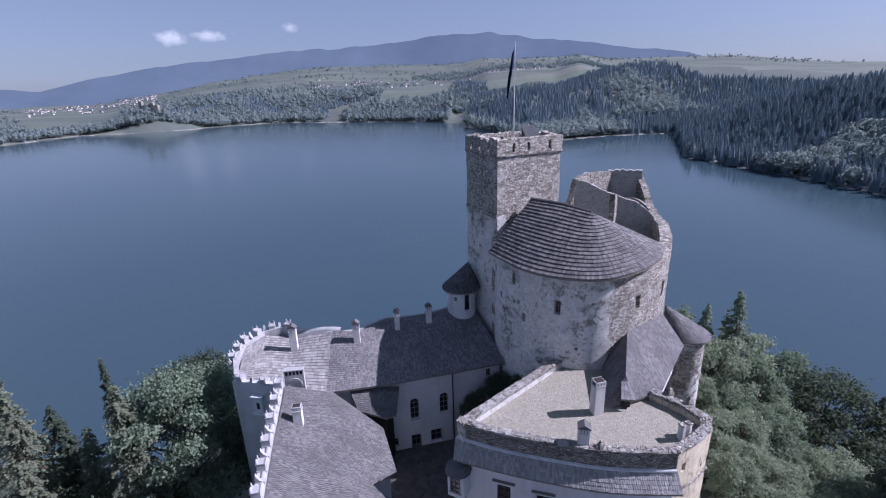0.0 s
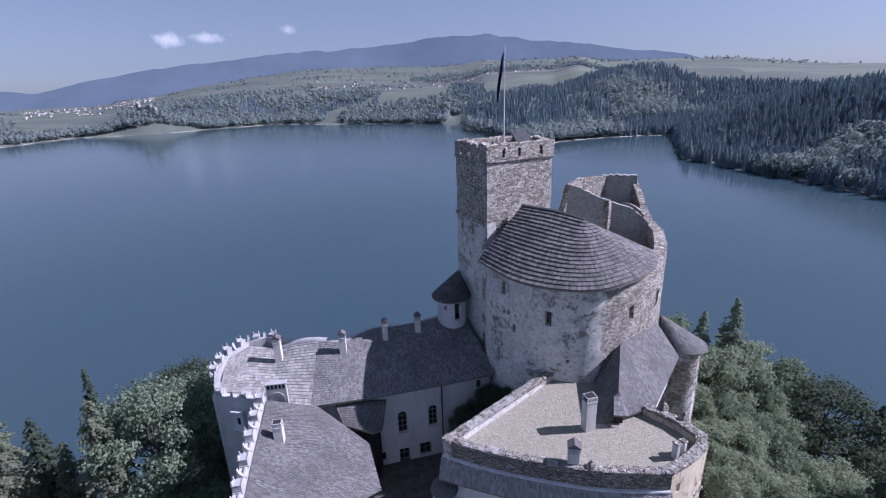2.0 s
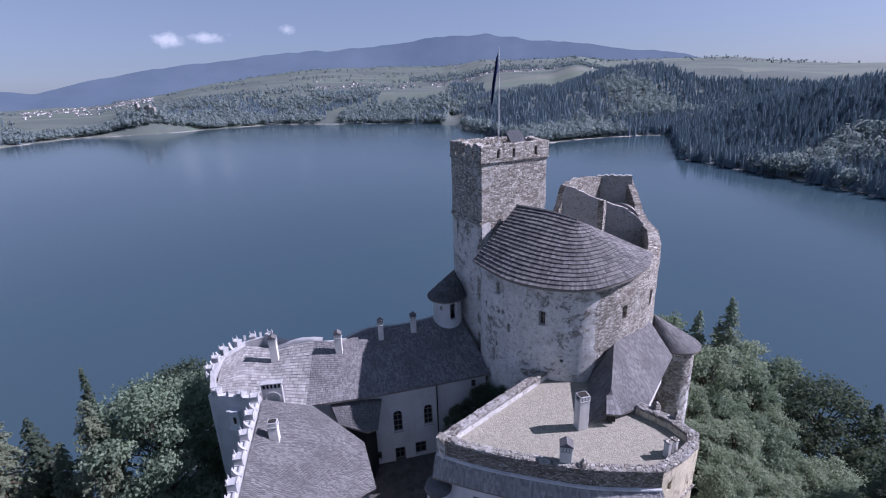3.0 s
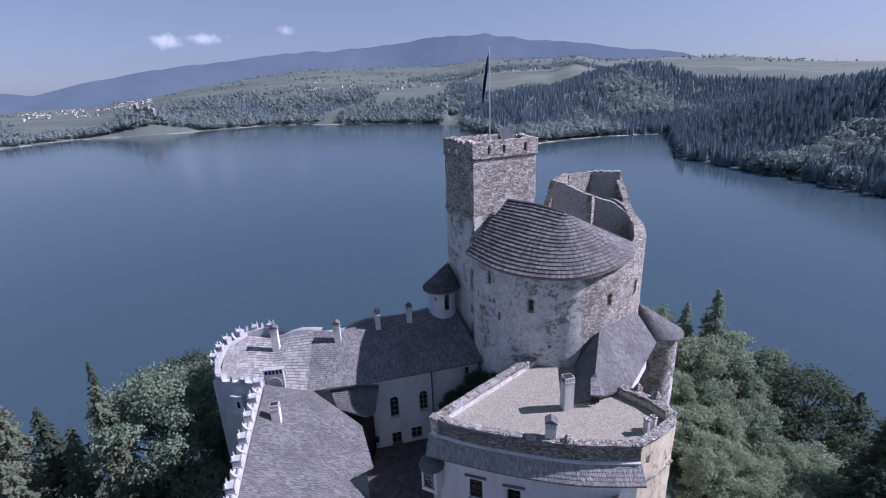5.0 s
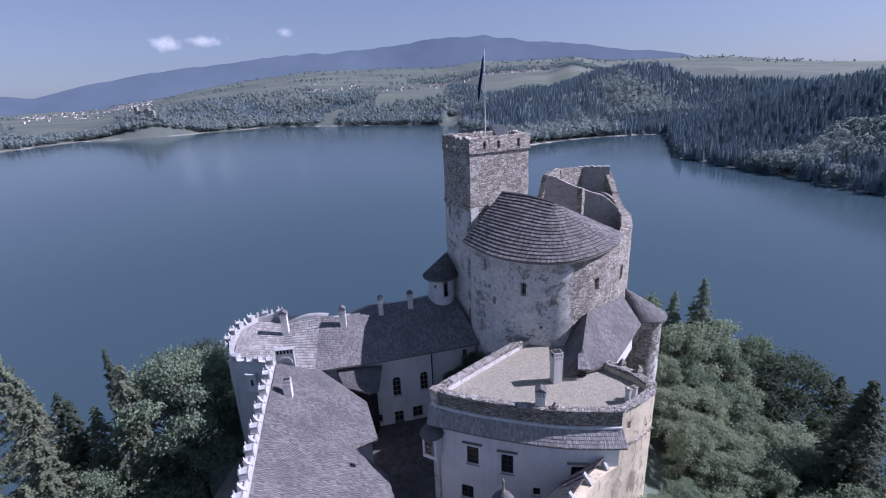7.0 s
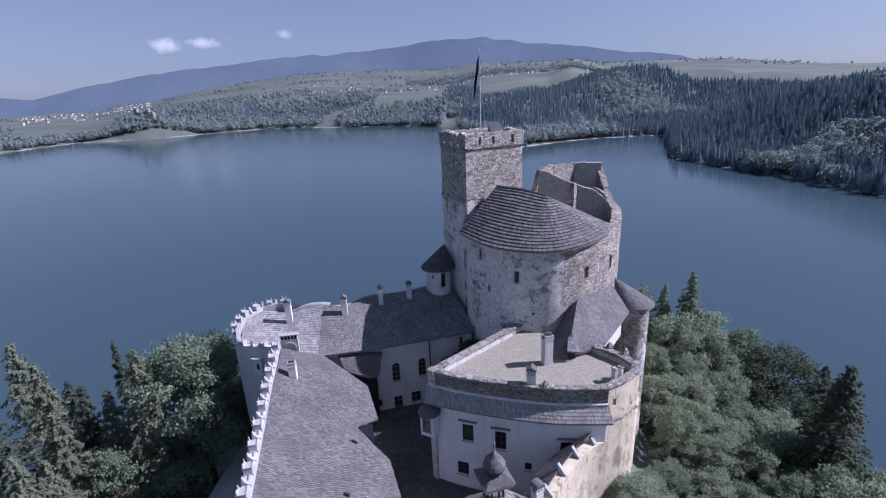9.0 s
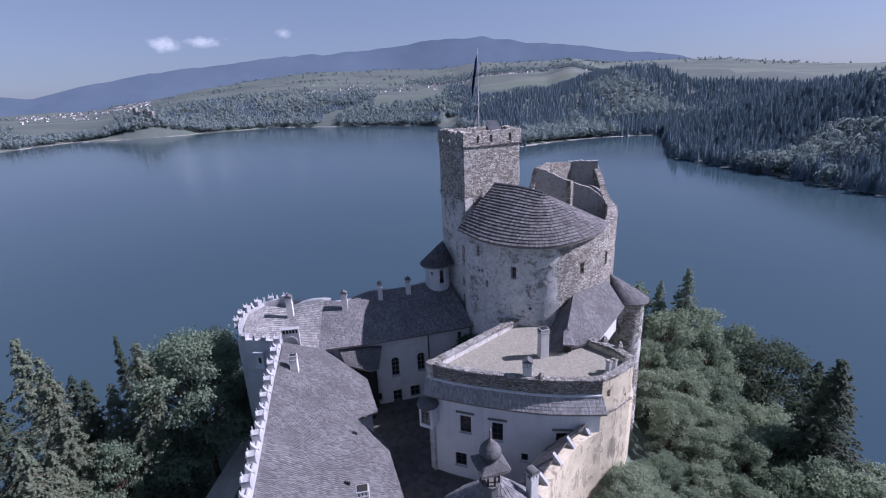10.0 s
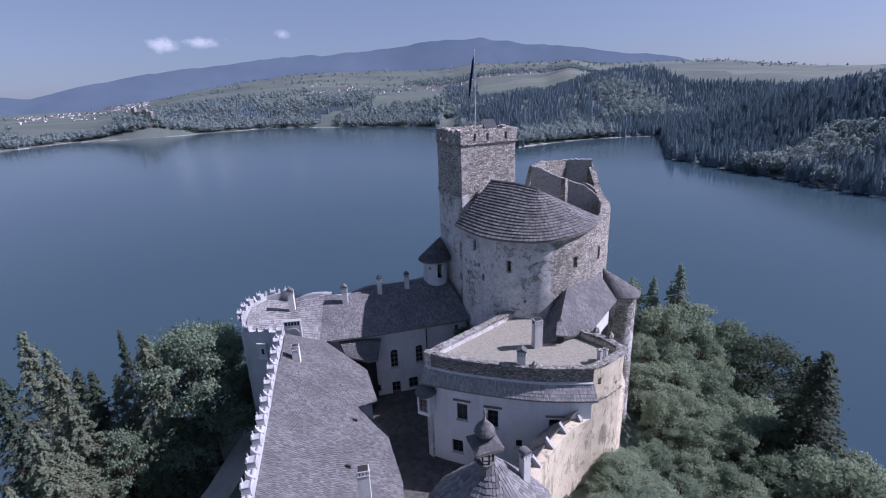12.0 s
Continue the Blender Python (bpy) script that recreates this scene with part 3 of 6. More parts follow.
def far_land(x, y):
    az, r = math.degrees(math.atan2(x, y)), math.hypot(x, y)
    spur = wooded_spur(az, r)
    over = r - table(SHORE, az)
    if over < 0:
        return max(spur, max(-14.0, over * 0.12) - 0.6)
    if az >= 1.5:
        z = 88 * smooth(over / 640) * smooth((az - 1.0) / 7 + 0.25) * table(((0, 0.8), (4, 0.62), (13, 0.66), (18, 1.0), (26, 1.0), (34, 0.9), (44, 0.7), (180, 0.6)), az)
        z += 42 * smooth((r - 1330) / 420) * smooth((19 - az) / 4)
        z = max(z, 70 * smooth((r - 1070) / 420)) if az < 12 else z
    else:
        z = table(((-180, 0.9), (-60, 0.3), (-41, 0.12), (-34, 0.2), (-30, 0.45), (-26, 0.75), (-20, 0.95), (0, 1.0), (2, 1.0)), az) * 64 * smooth(over / 420)
    k = table(((-180, 0.5), (-60, 0.25), (-41, 0.03), (-34, 0.07), (-30, 0.2), (-24, 0.5), (-18, 0.75), (-12, 0.95), (10, 0.82), (24, 0.62), (30, 0.62), (37, 0.36), (44, 0.2), (180, 0.4)), az)
    z += 165 * k * smooth((r - 1450) / 2300)
    kx, ky = 1190 * math.sin(radians(-30.3)), 1190 * math.cos(radians(-30.3))
    z += 30 * math.exp(-((x - kx) ** 2 + (y - ky) ** 2) / 60 ** 2)
    n1 = noise.fractal((x * 0.0025, y * 0.0025, 3.1), 1.0, 2.0, 4)
    return max(spur, z + n1 * min(13.0, over * 0.05) + min(over * 0.12, 3.0) + 0.4)


def height(x, y):
    c = castle_hill(x, y)
    r = math.hypot(x, y)
    f = far_land(x, y) if r > 110 else -14.0
    c += 0.8 * noise.noise((x * 0.12, y * 0.12, 0)) if c < 26 else 0
    return max(c, f, -14.0)


def ground():
    az = [-180 + 6 * i for i in range(22)] + [-48 + 0.5 * i for i in range(193)] + [54 + 6 * i for i in range(21)]
    rr, r = [], 4.0
    while r < 4850:
        rr.append(r)
        r *= 1.035 if r < 120 else 1.028
    verts, faces = [(0, 0, height(0, 0))], []
    n = len(az)
    for r in rr:
        for a in az:
            x, y = r * math.sin(radians(a)), r * math.cos(radians(a))
            verts.append((x, y, height(x, y)))
    for i in range(n):
        faces.append((0, 1 + (i + 1) % n, 1 + i))
    for k in range(len(rr) - 1):
        for i in range(n):
            a, b = 1 + k * n + i, 1 + k * n + (i + 1) % n
            faces.append((a, b, b + n, a + n))
    ob = obj_from("ground", verts, faces, "ground", None, "", True)
    return tagged(ob, "green wooded hills, meadows and castle rock", "ground", "", "structure")


ground()
bm = bmesh.new()
bmesh.ops.create_circle(bm, cap_ends=True, segments=64, radius=4800)
tagged(part("water", bm, "water", None), "calm dark blue mountain lake surface", "lake", "", "structure")


def mountains():
    """The blue range on the skyline; its haze is a glow in the material."""
    prof = ((-180, 2.5), (-60, 2.0), (-40, 0.8), (-38.5, 0.7), (-36.4, 1.3), (-32, 2.14), (-29.8, 2.56), (-26, 3.03), (-20, 3.66), (-16, 4.2), (-12, 4.25), (-4.5, 4.8), (0, 5.3), (5.6, 5.5), (9.3, 4.82), (14.7, 4.3), (20.6, 3.26), (26, 2.55), (28.5, 1.8), (34, 0.9), (60, 0.5), (120, 2.0), (180, 2.5))
    verts, faces = [], []
    n, rows = 720, 5
    for i in range(n):
        a = -180 + 360 * i / n
        el = table(prof, a) + 0.16 * noise.fractal((a * 0.5, 7.7, 0), 1.0, 2.0, 4)
        for j in range(rows):
            f = j / (rows - 1)
            r = 4200 + 500 * f
            z = -20 + (68 + 4700 * math.tan(radians(el)) + 20) * f ** 0.9
            verts.append((r * math.sin(radians(a)), r * math.cos(radians(a)), z))
    for i in range(n):
        for j in range(rows - 1):
            a, b = i * rows + j, ((i + 1) % n) * rows + j
            faces.append((a, b, b + 1, a + 1))
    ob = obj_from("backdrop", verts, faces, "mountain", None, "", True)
    return tagged(ob, "long hazy blue mountain range on the skyline", "mountains", "", "structure")


mountains()

# ---------------------------------------------------------------- keep and tower
TOWER_C, TOWER_R, TOWER_L = Vector((5.9, 50.6)), Vector((13.45, 54.14)), Vector((2.95, 56.9))
TOWER_B = TOWER_R + TOWER_L - TOWER_C


def holes_on(ln, specs):
    """Openings by plan point: (x, y, width, bottom, top)."""
    out = []
    for x, y, w, za, zb in specs:
        s = ln.near((x, y))
        out.append((s - w / 2, s + w / 2, za, zb))
    return out


def prism(bm, pts, z0, z1):
    """An upright slab over a plan outline."""
    lo, hi = [bm.verts.new((x, y, z0)) for x, y in pts], [bm.verts.new((x, y, z1)) for x, y in pts]
    n = len(pts)
    for i in range(n):
        bm.faces.new((lo[i], lo[(i + 1) % n], hi[(i + 1) % n], hi[i]))
    bmesh.ops.triangulate(bm, faces=[bm.faces.new(hi), bm.faces.new(lo[::-1])])


def keep():
    th = thing("castle_keep", (14, 50, 27), "round-fronted medieval stone keep with patchy lime plaster and grey shingle roof", "castle keep")
    front = smooth_line([(5.7, 50.9), (5.9, 47.9), (7.9, 44.0), (10.7, 41.5), (14.1, 40.6), (16.9, 41.4), (19.0, 42.6), (22.9, 46.0), (25.6, 50.6), (27.6, 56.0), (28.2, 60.2)], 4)
    ln = Line(front)
    specs = [(7.25, 45.6, 0.55, 48.4, 49.6), (10.7, 41.5, 0.62, 46.7, 48.2), (18.9, 42.5, 0.75, 46.6, 48.0), (22.9, 46.0, 0.7, 46.3, 48.0), (7.95, 44.0, 0.4, 44.8, 45.7), (6.0, 47.4, 0.3, 46.1, 46.7), (12.6, 41.0, 0.3, 43.1, 43.4)]
    hs = holes_on(ln, specs)
    wall("wall", front, 24, 50.85, "keep", th, hs, thick=1.3, rough=0.10, step=0.7)
    for a, b, za, zb in hs[:4]:
        window(ln, a, b, za, zb, th, inset=0.55, bars=(1, 1), sill=False)
    back = [(28.2, 60.2), (28.2, 66.6), (24.2, 68.0), (17.3, 62.6), (13.3, 60)]
    wall("back_wall", back, 24, 50.4, "keep", th, (), thick=1.3, rough=0.12, step=1.5)
    eave = smooth_line([(4.75, 48.3, 51.0), (7.35, 43.1, 51.0), (10.4, 40.5, 51.0), (14.1, 39.65, 51.0), (17.1, 40.8, 51.0), (19.6, 42.5, 51.0), (21.9, 44.9, 51.0)], 5)
    ridge = [(9.8, 51.6, 55.9), (12.6, 49.0, 55.85), (15.0, 46.7, 55.5), (15.1, 46.75, 55.4), (15.15, 46.8, 55.4), (15.2, 46.85, 55.35), (15.25, 46.9, 55.3)]
    e = Line(eave)
    # cone part: the ridge line stands still while the eave goes round
    k = 0.46
    r1 = Line(ridge[:3])
    pts_r = []
    for i in range(41):
        u = i / 40
        pts_r.append(r1.at(r1.len * min(1.0, u / k)) if u < k else lerp(ridge[2], ridge[-1], (u - k) / (1 - k)))
    pts_e = [e.at(e.len * i / 40) for i in range(41)]
    roof([(pts_e, FixedLine(pts_r))], th, "shingle_keep", course=0.5, width=0.21, label="steep grey shingle roof with a rounded end", seed=3, lift=0.13)
    roof([([(24.0, 48.8, 50.9), (19, 52.5, 51), (13.6, 54.6, 51.2)], [(15.25, 46.9, 55.3), (12.6, 49, 55.8), (9.8, 51.6, 55.9)]), ([(21.9, 44.9, 51.0), (24.0, 48.8, 50.9)], FixedLine([(15.25, 46.9, 55.3)] * 2))], th, "shingle_keep", course=0.47, width=0.25, seed=9, lift=0.07)
    ridge_cap([(9.8, 51.6, 55.95), (12.6, 49.0, 55.9), (15.05, 46.75, 55.5)], th, "shingle_keep", 0.15)
    bm = bmesh.new()
    prism(bm, ((6.6, 51), (9, 44), (14, 41.9), (19, 43.9), (23.6, 49), (26.4, 57), (27, 66), (18, 62), (12, 59)), 47.9, 48.3)
    part("inner_floor", bm, "coping", th)
    return th


def tower():
    th = thing("castle_tower", (8, 54, 27), "square rubble-stone castle tower with ragged battlements", "tower")
    ring = [TOWER_L, TOWER_C, TOWER_R, TOWER_B, TOWER_L]
    top = 60.7
    for name, a, b in (("west_wall", TOWER_L, TOWER_C), ("south_wall", TOWER_C, TOWER_R), ("east_wall", TOWER_R, TOWER_B), ("north_wall", TOWER_B, TOWER_L)):
        wall("wall", [tuple(a), tuple(b)], 54.3, top, "tower", th, (), thick=1.1, rough=0.09, step=1.0)
        wall("lower_wall", [tuple(a), tuple(b)], 24, 54.3, "tower" if name == "south_wall" else "keep", th, (), thick=1.1, rough=0.12, step=1.0, label="plastered lower tower wall")
        # battlement storey, set 8 cm proud on a string course, with slits
        d = (b - a).normalized()
        nrm = Vector((d.y, -d.x))
        a2, b2 = a + nrm * 0.1 - d * 0.1, b + nrm * 0.1 + d * 0.1
        ln = Line([tuple(a2), tuple(b2)])
        hs = [(ln.len * f - 0.17, ln.len * f + 0.17, 61.15, 62.1) for f in ((0.2, 0.46, 0.75) if name != "south_wall" else (0.24, 0.47, 0.8))]
        rnd = random.Random(len(name))

        def ragged(s, rnd=rnd, q=len(name)):
            return 62.55 + 0.55 * noise.noise((s * 0.9, q, 0)) + 0.3 * noise.noise((s * 3, q, 0))
        wall("battlement", [tuple(a2), tuple(b2)], 60.92, 62.6, "tower", th, hs, thick=0.75, rough=0.05, step=0.45, topfn=ragged)
        bm = bmesh.new()
        mid = (a2 + b2) / 2
        ang = math.degrees(math.atan2(d.y, d.x))
        bm_box(bm, (0, 0, 0), ((b2 - a2).length + 0.1, 0.9, 0.2), Matrix.Translation((mid.x - nrm.x * 0.38, mid.y - nrm.y * 0.38, 60.82)) @ pose(0, 0, 0, 0, 0, ang), 0.03)
        part("string_course", bm, "coping", th)
        if name == "west_wall":
            bm = bmesh.new()
            mid = (a + b) / 2
            bm_box(bm, (0, 0, 0), ((b - a).length, 0.5, 0.45), Matrix.Translation((mid.x + nrm.x * 0.0, mid.y + nrm.y * 0.0, 54.2)) @ pose(0, 0, 0, 0, 0, ang), 0.1)
            part("ledge", bm, "tower", th)
    bm = bmesh.new()
    prism(bm, [tuple(p) for p in ring[:4]], 60.6, 61.0)
    part("platform", bm, "coping", th)
    # roof hatch
    hatch = thing("roof_hatch", (10.4, 55.0, 61.0), "grey boarded lean-to hatch on the tower platform", "hatch")
    bm = bmesh.new()
    m = Matrix.Translation((10.0, 54.6, 61.5)) @ pose(0, 0, 0, 0, 0, 8)
    vs = [m @ Vector(q) for q in ((-0.65, -0.95, 0), (0.65, -0.95, 0), (0.65, 1.0, 0), (-0.65, 1.0, 0), (-0.65, -0.95, 1.02), (0.65, -0.95, 1.02), (0.65, 1.0, 1.92), (-0.65, 1.0, 1.92))]
    b = [bm.verts.new(v) for v in vs]
    for q in ((3, 2, 1, 0), (0, 1, 5, 4), (1, 2, 6, 5), (2, 3, 7, 6), (3, 0, 4, 7)):
        bm.faces.new([b[i] for i in q])
    part("housing", bm, "wood", hatch)
    bm = bmesh.new()
    for i in range(7):
        x = -0.72 + i * 0.24
        vs = [m @ Vector(q) for q in ((x - 0.112, -1.2, 1.0), (x + 0.112, -1.2, 1.0), (x + 0.112, 1.15, 2.08), (x - 0.112, 1.15, 2.08))]
        f = bm.faces.new([bm.verts.new(v) for v in vs])
        bmesh.ops.solidify(bm, geom=[f], thickness=0.05)
    part("board", bm, "zinc", hatch)
    # flagpole and flag
    fp = thing("flagpole", (8.1, 54.2, 61.0), "thin pale flagpole with a limp blue flag", "flagpole")
    bm = bmesh.new()
    bm_lathe(bm, [(0.075, 0), (0.06, 6), (0.035, 11.3)], 10, (8.1, 54.2, 61.0))
    part("pole", bm, "pole", fp)
    bm = bmesh.new()
    n, mm = 6, 14
    g = []
    for j in range(mm + 1):
        row = []
        z = 71.6 - 4.9 * j / mm
        for i in range(n + 1):
            u = i / n
            f = j / mm
            x = 8.02 - 0.85 * max(0.0, f - 0.3) - u * (0.08 + 0.38 * math.sin(math.pi * min(1.0, 0.1 + f * 0.85)))
            row.append(bm.verts.new((x, 54.2 + 0.18 * math.sin(u * 8 + j * 0.3), z - 0.5 * u)))
        g.append(row)
    for j in range(mm):
        for i in range(n):
            bm.faces.new((g[j][i], g[j][i + 1], g[j + 1][i + 1], g[j + 1][i]))
    bmesh.ops.solidify(bm, geom=bm.faces[:], thickness=0.012)
    part("flag", bm, "flag", fp, "limp dark blue flag", True)
    bm = bmesh.new()
    limb(bm, Vector((8.06, 54.2, 65.6)), Vector((7.0, 55.0, 61.0)), 0.02, 0.02, 5)
    part("stay_wire", bm, "iron", fp)
    return th


def ruin():
    th = thing("ruined_walls", (23, 61, 50), "roofless ruined rubble-stone walls with broken tops behind the keep", "ruin")

    def broken(profile, amp, q):
        """A ragged top that follows the heights given along the wall."""
        def f(s):
            return table(profile, s) + 0.5 * amp * noise.noise((s * 0.6, q, 1.7)) + amp * 0.5 * noise.cell((s * 2.2, q, 4.2)) - amp * 0.25
        return f

    def run(pts, heights, thick=1.0, q=0.0, zbase=48.3, mat="ruin", amp=0.3):
        ln = Line(pts)
        n = len(heights) - 1
        prof = tuple((ln.len * h[0], h[1]) for h in heights) if isinstance(heights[0], tuple) else tuple((ln.len * i / n, h) for i, h in enumerate(heights))
        wall("wall", pts, zbase, max(p[1] for p in prof), mat, th, (), thick=thick, rough=0.12, step=0.2, topfn=broken(prof, amp, q))
    # cross walls that face the roof, their west end broken off on a slant
    run([(15.3, 58.9), (18.4, 58.95), (21.6, 58.5)], ((0.0, 52.6), (0.30, 56.35), (0.42, 56.3), (0.8, 55.0), (1.0, 54.65)), 0.65, 1.0, 48.3, "ruin_plain", 0.22)
    run([(21.6, 58.2), (22.35, 59.3)], (54.6, 54.3), 0.7, 2.0, 48.3, "ruin")
    run([(22.35, 59.3), (24.6, 58.9), (27.5, 58.3)], (54.2, 53.2, 50.9), 0.6, 3.0, 48.3, "ruin_plain", 0.2)
    # outer ring
    run([(27.9, 58.0), (28.3, 60.5), (28.5, 63.7)], (50.4, 51.4, 52.8), 1.0, 4.0)
    run([(28.5, 63.5), (27.9, 66.0)], (53.0, 56.0), 1.0, 9.0)
    run([(27.9, 66.0), (23.6, 67.4)], (56.3, 56.2), 0.9, 5.0, 48.3, "ruin_plain", 0.2)
    run([(23.8, 67.4), (19.2, 63.6)], (56.1, 56.5), 0.9, 6.0)
    run([(19.2, 63.6), (16.6, 60.0)], (56.5, 56.4), 0.8, 10.0)
    run([(16.6, 60.0), (15.3, 58.6)], (56.3, 52.8), 0.8, 12.0)
    run([(23.0, 46.2), (25.6, 50.6), (27.6, 56.0), (28.2, 60.2)], (50.6, 51.0, 51.4), 1.2, 7.0, 50.2)
    # springing of a broken vault on the inner east side
    bm = bmesh.new()
    ca, cb = Vector((24.6, 66.1)), Vector((28.0, 62.6))
    mid, half = (ca + cb) / 2, (cb - ca) / 2
    inward = Vector((half.y, -half.x)).normalized()
    if inward.x > 0:
        inward = -inward
    rings = []
    for i in range(17):
        t = math.pi * i / 16
        p = mid + half * math.cos(t)
        ring = []
        for k, o in ((1.0, 0.0), (1.0, 0.45), (1.22, 0.45), (1.22, 0.0)):
            q = mid + half * math.cos(t) * k + inward * o
            ring.append(bm.verts.new((q.x, q.y, 49.8 + 2.4 * math.sin(t) * k)))
        rings.append(ring)
    for a, b in zip(rings, rings[1:]):
        for i in range(4):
            bm.faces.new((a[i], a[(i + 1) % 4], b[(i + 1) % 4], b[i]))
    part("vault_arch", bm, "ruin_plain", th, "stump of a rubble vault arch")
    return th


keep()
tower()
ruin()


# ---------------------------------------------------------------- bartizan
def bartizan():
    th = thing("bartizan", (1.7, 54.2, 40.5), "white plastered corner turret with dark conical shingle roof", "turret")
    cx, cy, r = 1.9, 54.3, 1.75
    pts = [(cx + r * math.cos(a), cy + r * math.sin(a)) for a in [2 * math.pi * i / 28 for i in range(29)]]
    ln = Line(pts)
    hs = holes_on(ln, [(cx + 0.75, cy - r + 0.2, 0.85, 41.9, 44.0), (cx - 0.75, cy - r + 0.2, 0.35, 43.2, 43.7)])
    wall("wall", pts, 39, 44.6, "white", th, hs, thick=0.35, rough=0.02, step=0.5)
    e = [(cx + 2.35 * math.cos(a), cy + 2.35 * math.sin(a), 44.5) for a in [2 * math.pi * i / 28 for i in range(29)]]
    roof([(e, FixedLine([(cx + 0.95, cy + 0.3, 47.6)] * 29))], th, "shingle_dark", 0.33, 0.22, "dark conical shingle roof leaning on the tower", 5)
    return th


bartizan()


# ---------------------------------------------------------------- palace wing
def arch_head(ln, s0, s1, za, zb, parent):
    """Fills the two upper corners of an opening, so that its head is round."""
    s = (s0 + s1) / 2
    p = ln.at(s)
    nrm, d = ln.out(s)
    r = (s1 - s0) / 2
    bm = bmesh.new()
    for side in (-1, 1):
        arc = [(side * r * math.cos(t), zb - r + r * math.sin(t)) for t in [math.pi / 2 * i / 8 for i in range(9)]]
        pts = arc + [(side * r, zb)]
        front = [bm.verts.new((p[0] + d.x * u + nrm.x * 0.003, p[1] + d.y * u + nrm.y * 0.003, z)) for u, z in pts]
        back = [bm.verts.new((p[0] + d.x * u - nrm.x * 0.24, p[1] + d.y * u - nrm.y * 0.24, z)) for u, z in pts]
        bm.faces.new(front)
        bm.faces.new(back[::-1])
        for i in range(len(pts)):
            j = (i + 1) % len(pts)
            bm.faces.new((front[i], front[j], back[j], back[i]))
    part("arch_head", bm, "white", parent)


def palace_wing():
    th = thing("palace_wing", (-3, 47, 28), "white plastered castle wing with arched windows and shingle roof", "building")
    front = [(-12.6, 42.6), (-9.25, 43.3), (-3.9, 44.6), (0.3, 45.65), (5.9, 47.2)]
    ln = Line(front)
    specs = [(-3.94, 44.6, 1.0, 32.6, 35.3), (-0.6, 45.4, 1.0, 32.75, 35.35), (-9.75, 43.2, 0.55, 37.25, 37.8), (4.55, 46.75, 0.55, 36.4, 37.4), (-3.95, 44.6, 1.15, 28.7, 30.4), (-6.4, 44.0, 1.0, 29.2, 30.4), (-1.6, 45.2, 1.3, 28.9, 30.6)]
    hs = holes_on(ln, specs)
    hs[4] = (hs[4][0] + 0.02, hs[4][1] + 0.02, hs[4][2], hs[4][3])
    wall("wall", front, 27.5, 38.5, "white", th, hs, thick=0.8, rough=0.02, step=1.2)
    for h in hs[:2]:
        window(ln, *h, th, inset=0.25, bars=(1, 3))
        arch_head(ln, *h, th)
    for h in hs[2:4]:
        window(ln, *h, th, inset=0.2, bars=(1, 1), sill=False)
    for h in hs[4:]:
        window(ln, *h, th, inset=0.4, bars=(1, 1), sill=False)
    eave = [(-12.7, 41.75, 38.4), (-6.6, 43.05, 38.3), (0.9, 45.0, 38.3), (6.4, 46.6, 38.3)]
    ridge = [(-13.4, 49.3, 41.7), (-10.4, 49.0, 41.4), (-7.5, 51.4, 41.5), (1.0, 54.4, 41.5), (3.4, 55.2, 41.5)]
    roof([(eave, ridge)], th, "shingle_pale", 0.32, 0.17, seed=11)
    back = [(3.0, 56.2), (-7.6, 52.3), (-10.6, 49.9), (-13.5, 50.3), (-16.3, 50.2), (-19.6, 51.0), (-21.8, 50.2), (-23.2, 47.5), (-22.8, 44.0), (-21.4, 40.9)]

    def wavy(s):
        return 41.35 + 0.22 * math.sin(s * 0.55 + 1.2)
    wall("outer_wall", back, 16, 42, "attic", th, (), thick=0.4, rough=0.04, step=0.8, topfn=wavy)
    bm = bmesh.new()
    bm_box(bm, (0.42, 45.52, 33.4), (0.13, 0.13, 9.6))
    part("downpipe", bm, "iron", th, "dark metal downpipe")
    # north-west corner roof
    e2 = [(-21.6, 41.3, 39.9), (-16.6, 41.4, 39.2), (-12.7, 41.75, 38.4)]
    r2 = [(-22.85, 46.9, 40.95), (-21.5, 49.85, 40.9), (-18.2, 49.9, 40.5), (-16.2, 49.6, 41.15), (-13.4, 49.3, 41.7)]
    roof([(e2, r2)], th, "shingle_white", 0.42, 0.30, "bleached pale grey shingle roof of the corner", 15, 0.06)
    return th


palace_wing()


# ---------------------------------------------------------------- west wing
def plane_z(x):
    return 31.4 - 0.61 * x


WEST_LINE = [(-21.4, 40.9), (-16.3, 39.6), (-15.55, 35), (-14.85, 31), (-13.75, 25), (-12.3, 17), (-11.0, 7.5)]


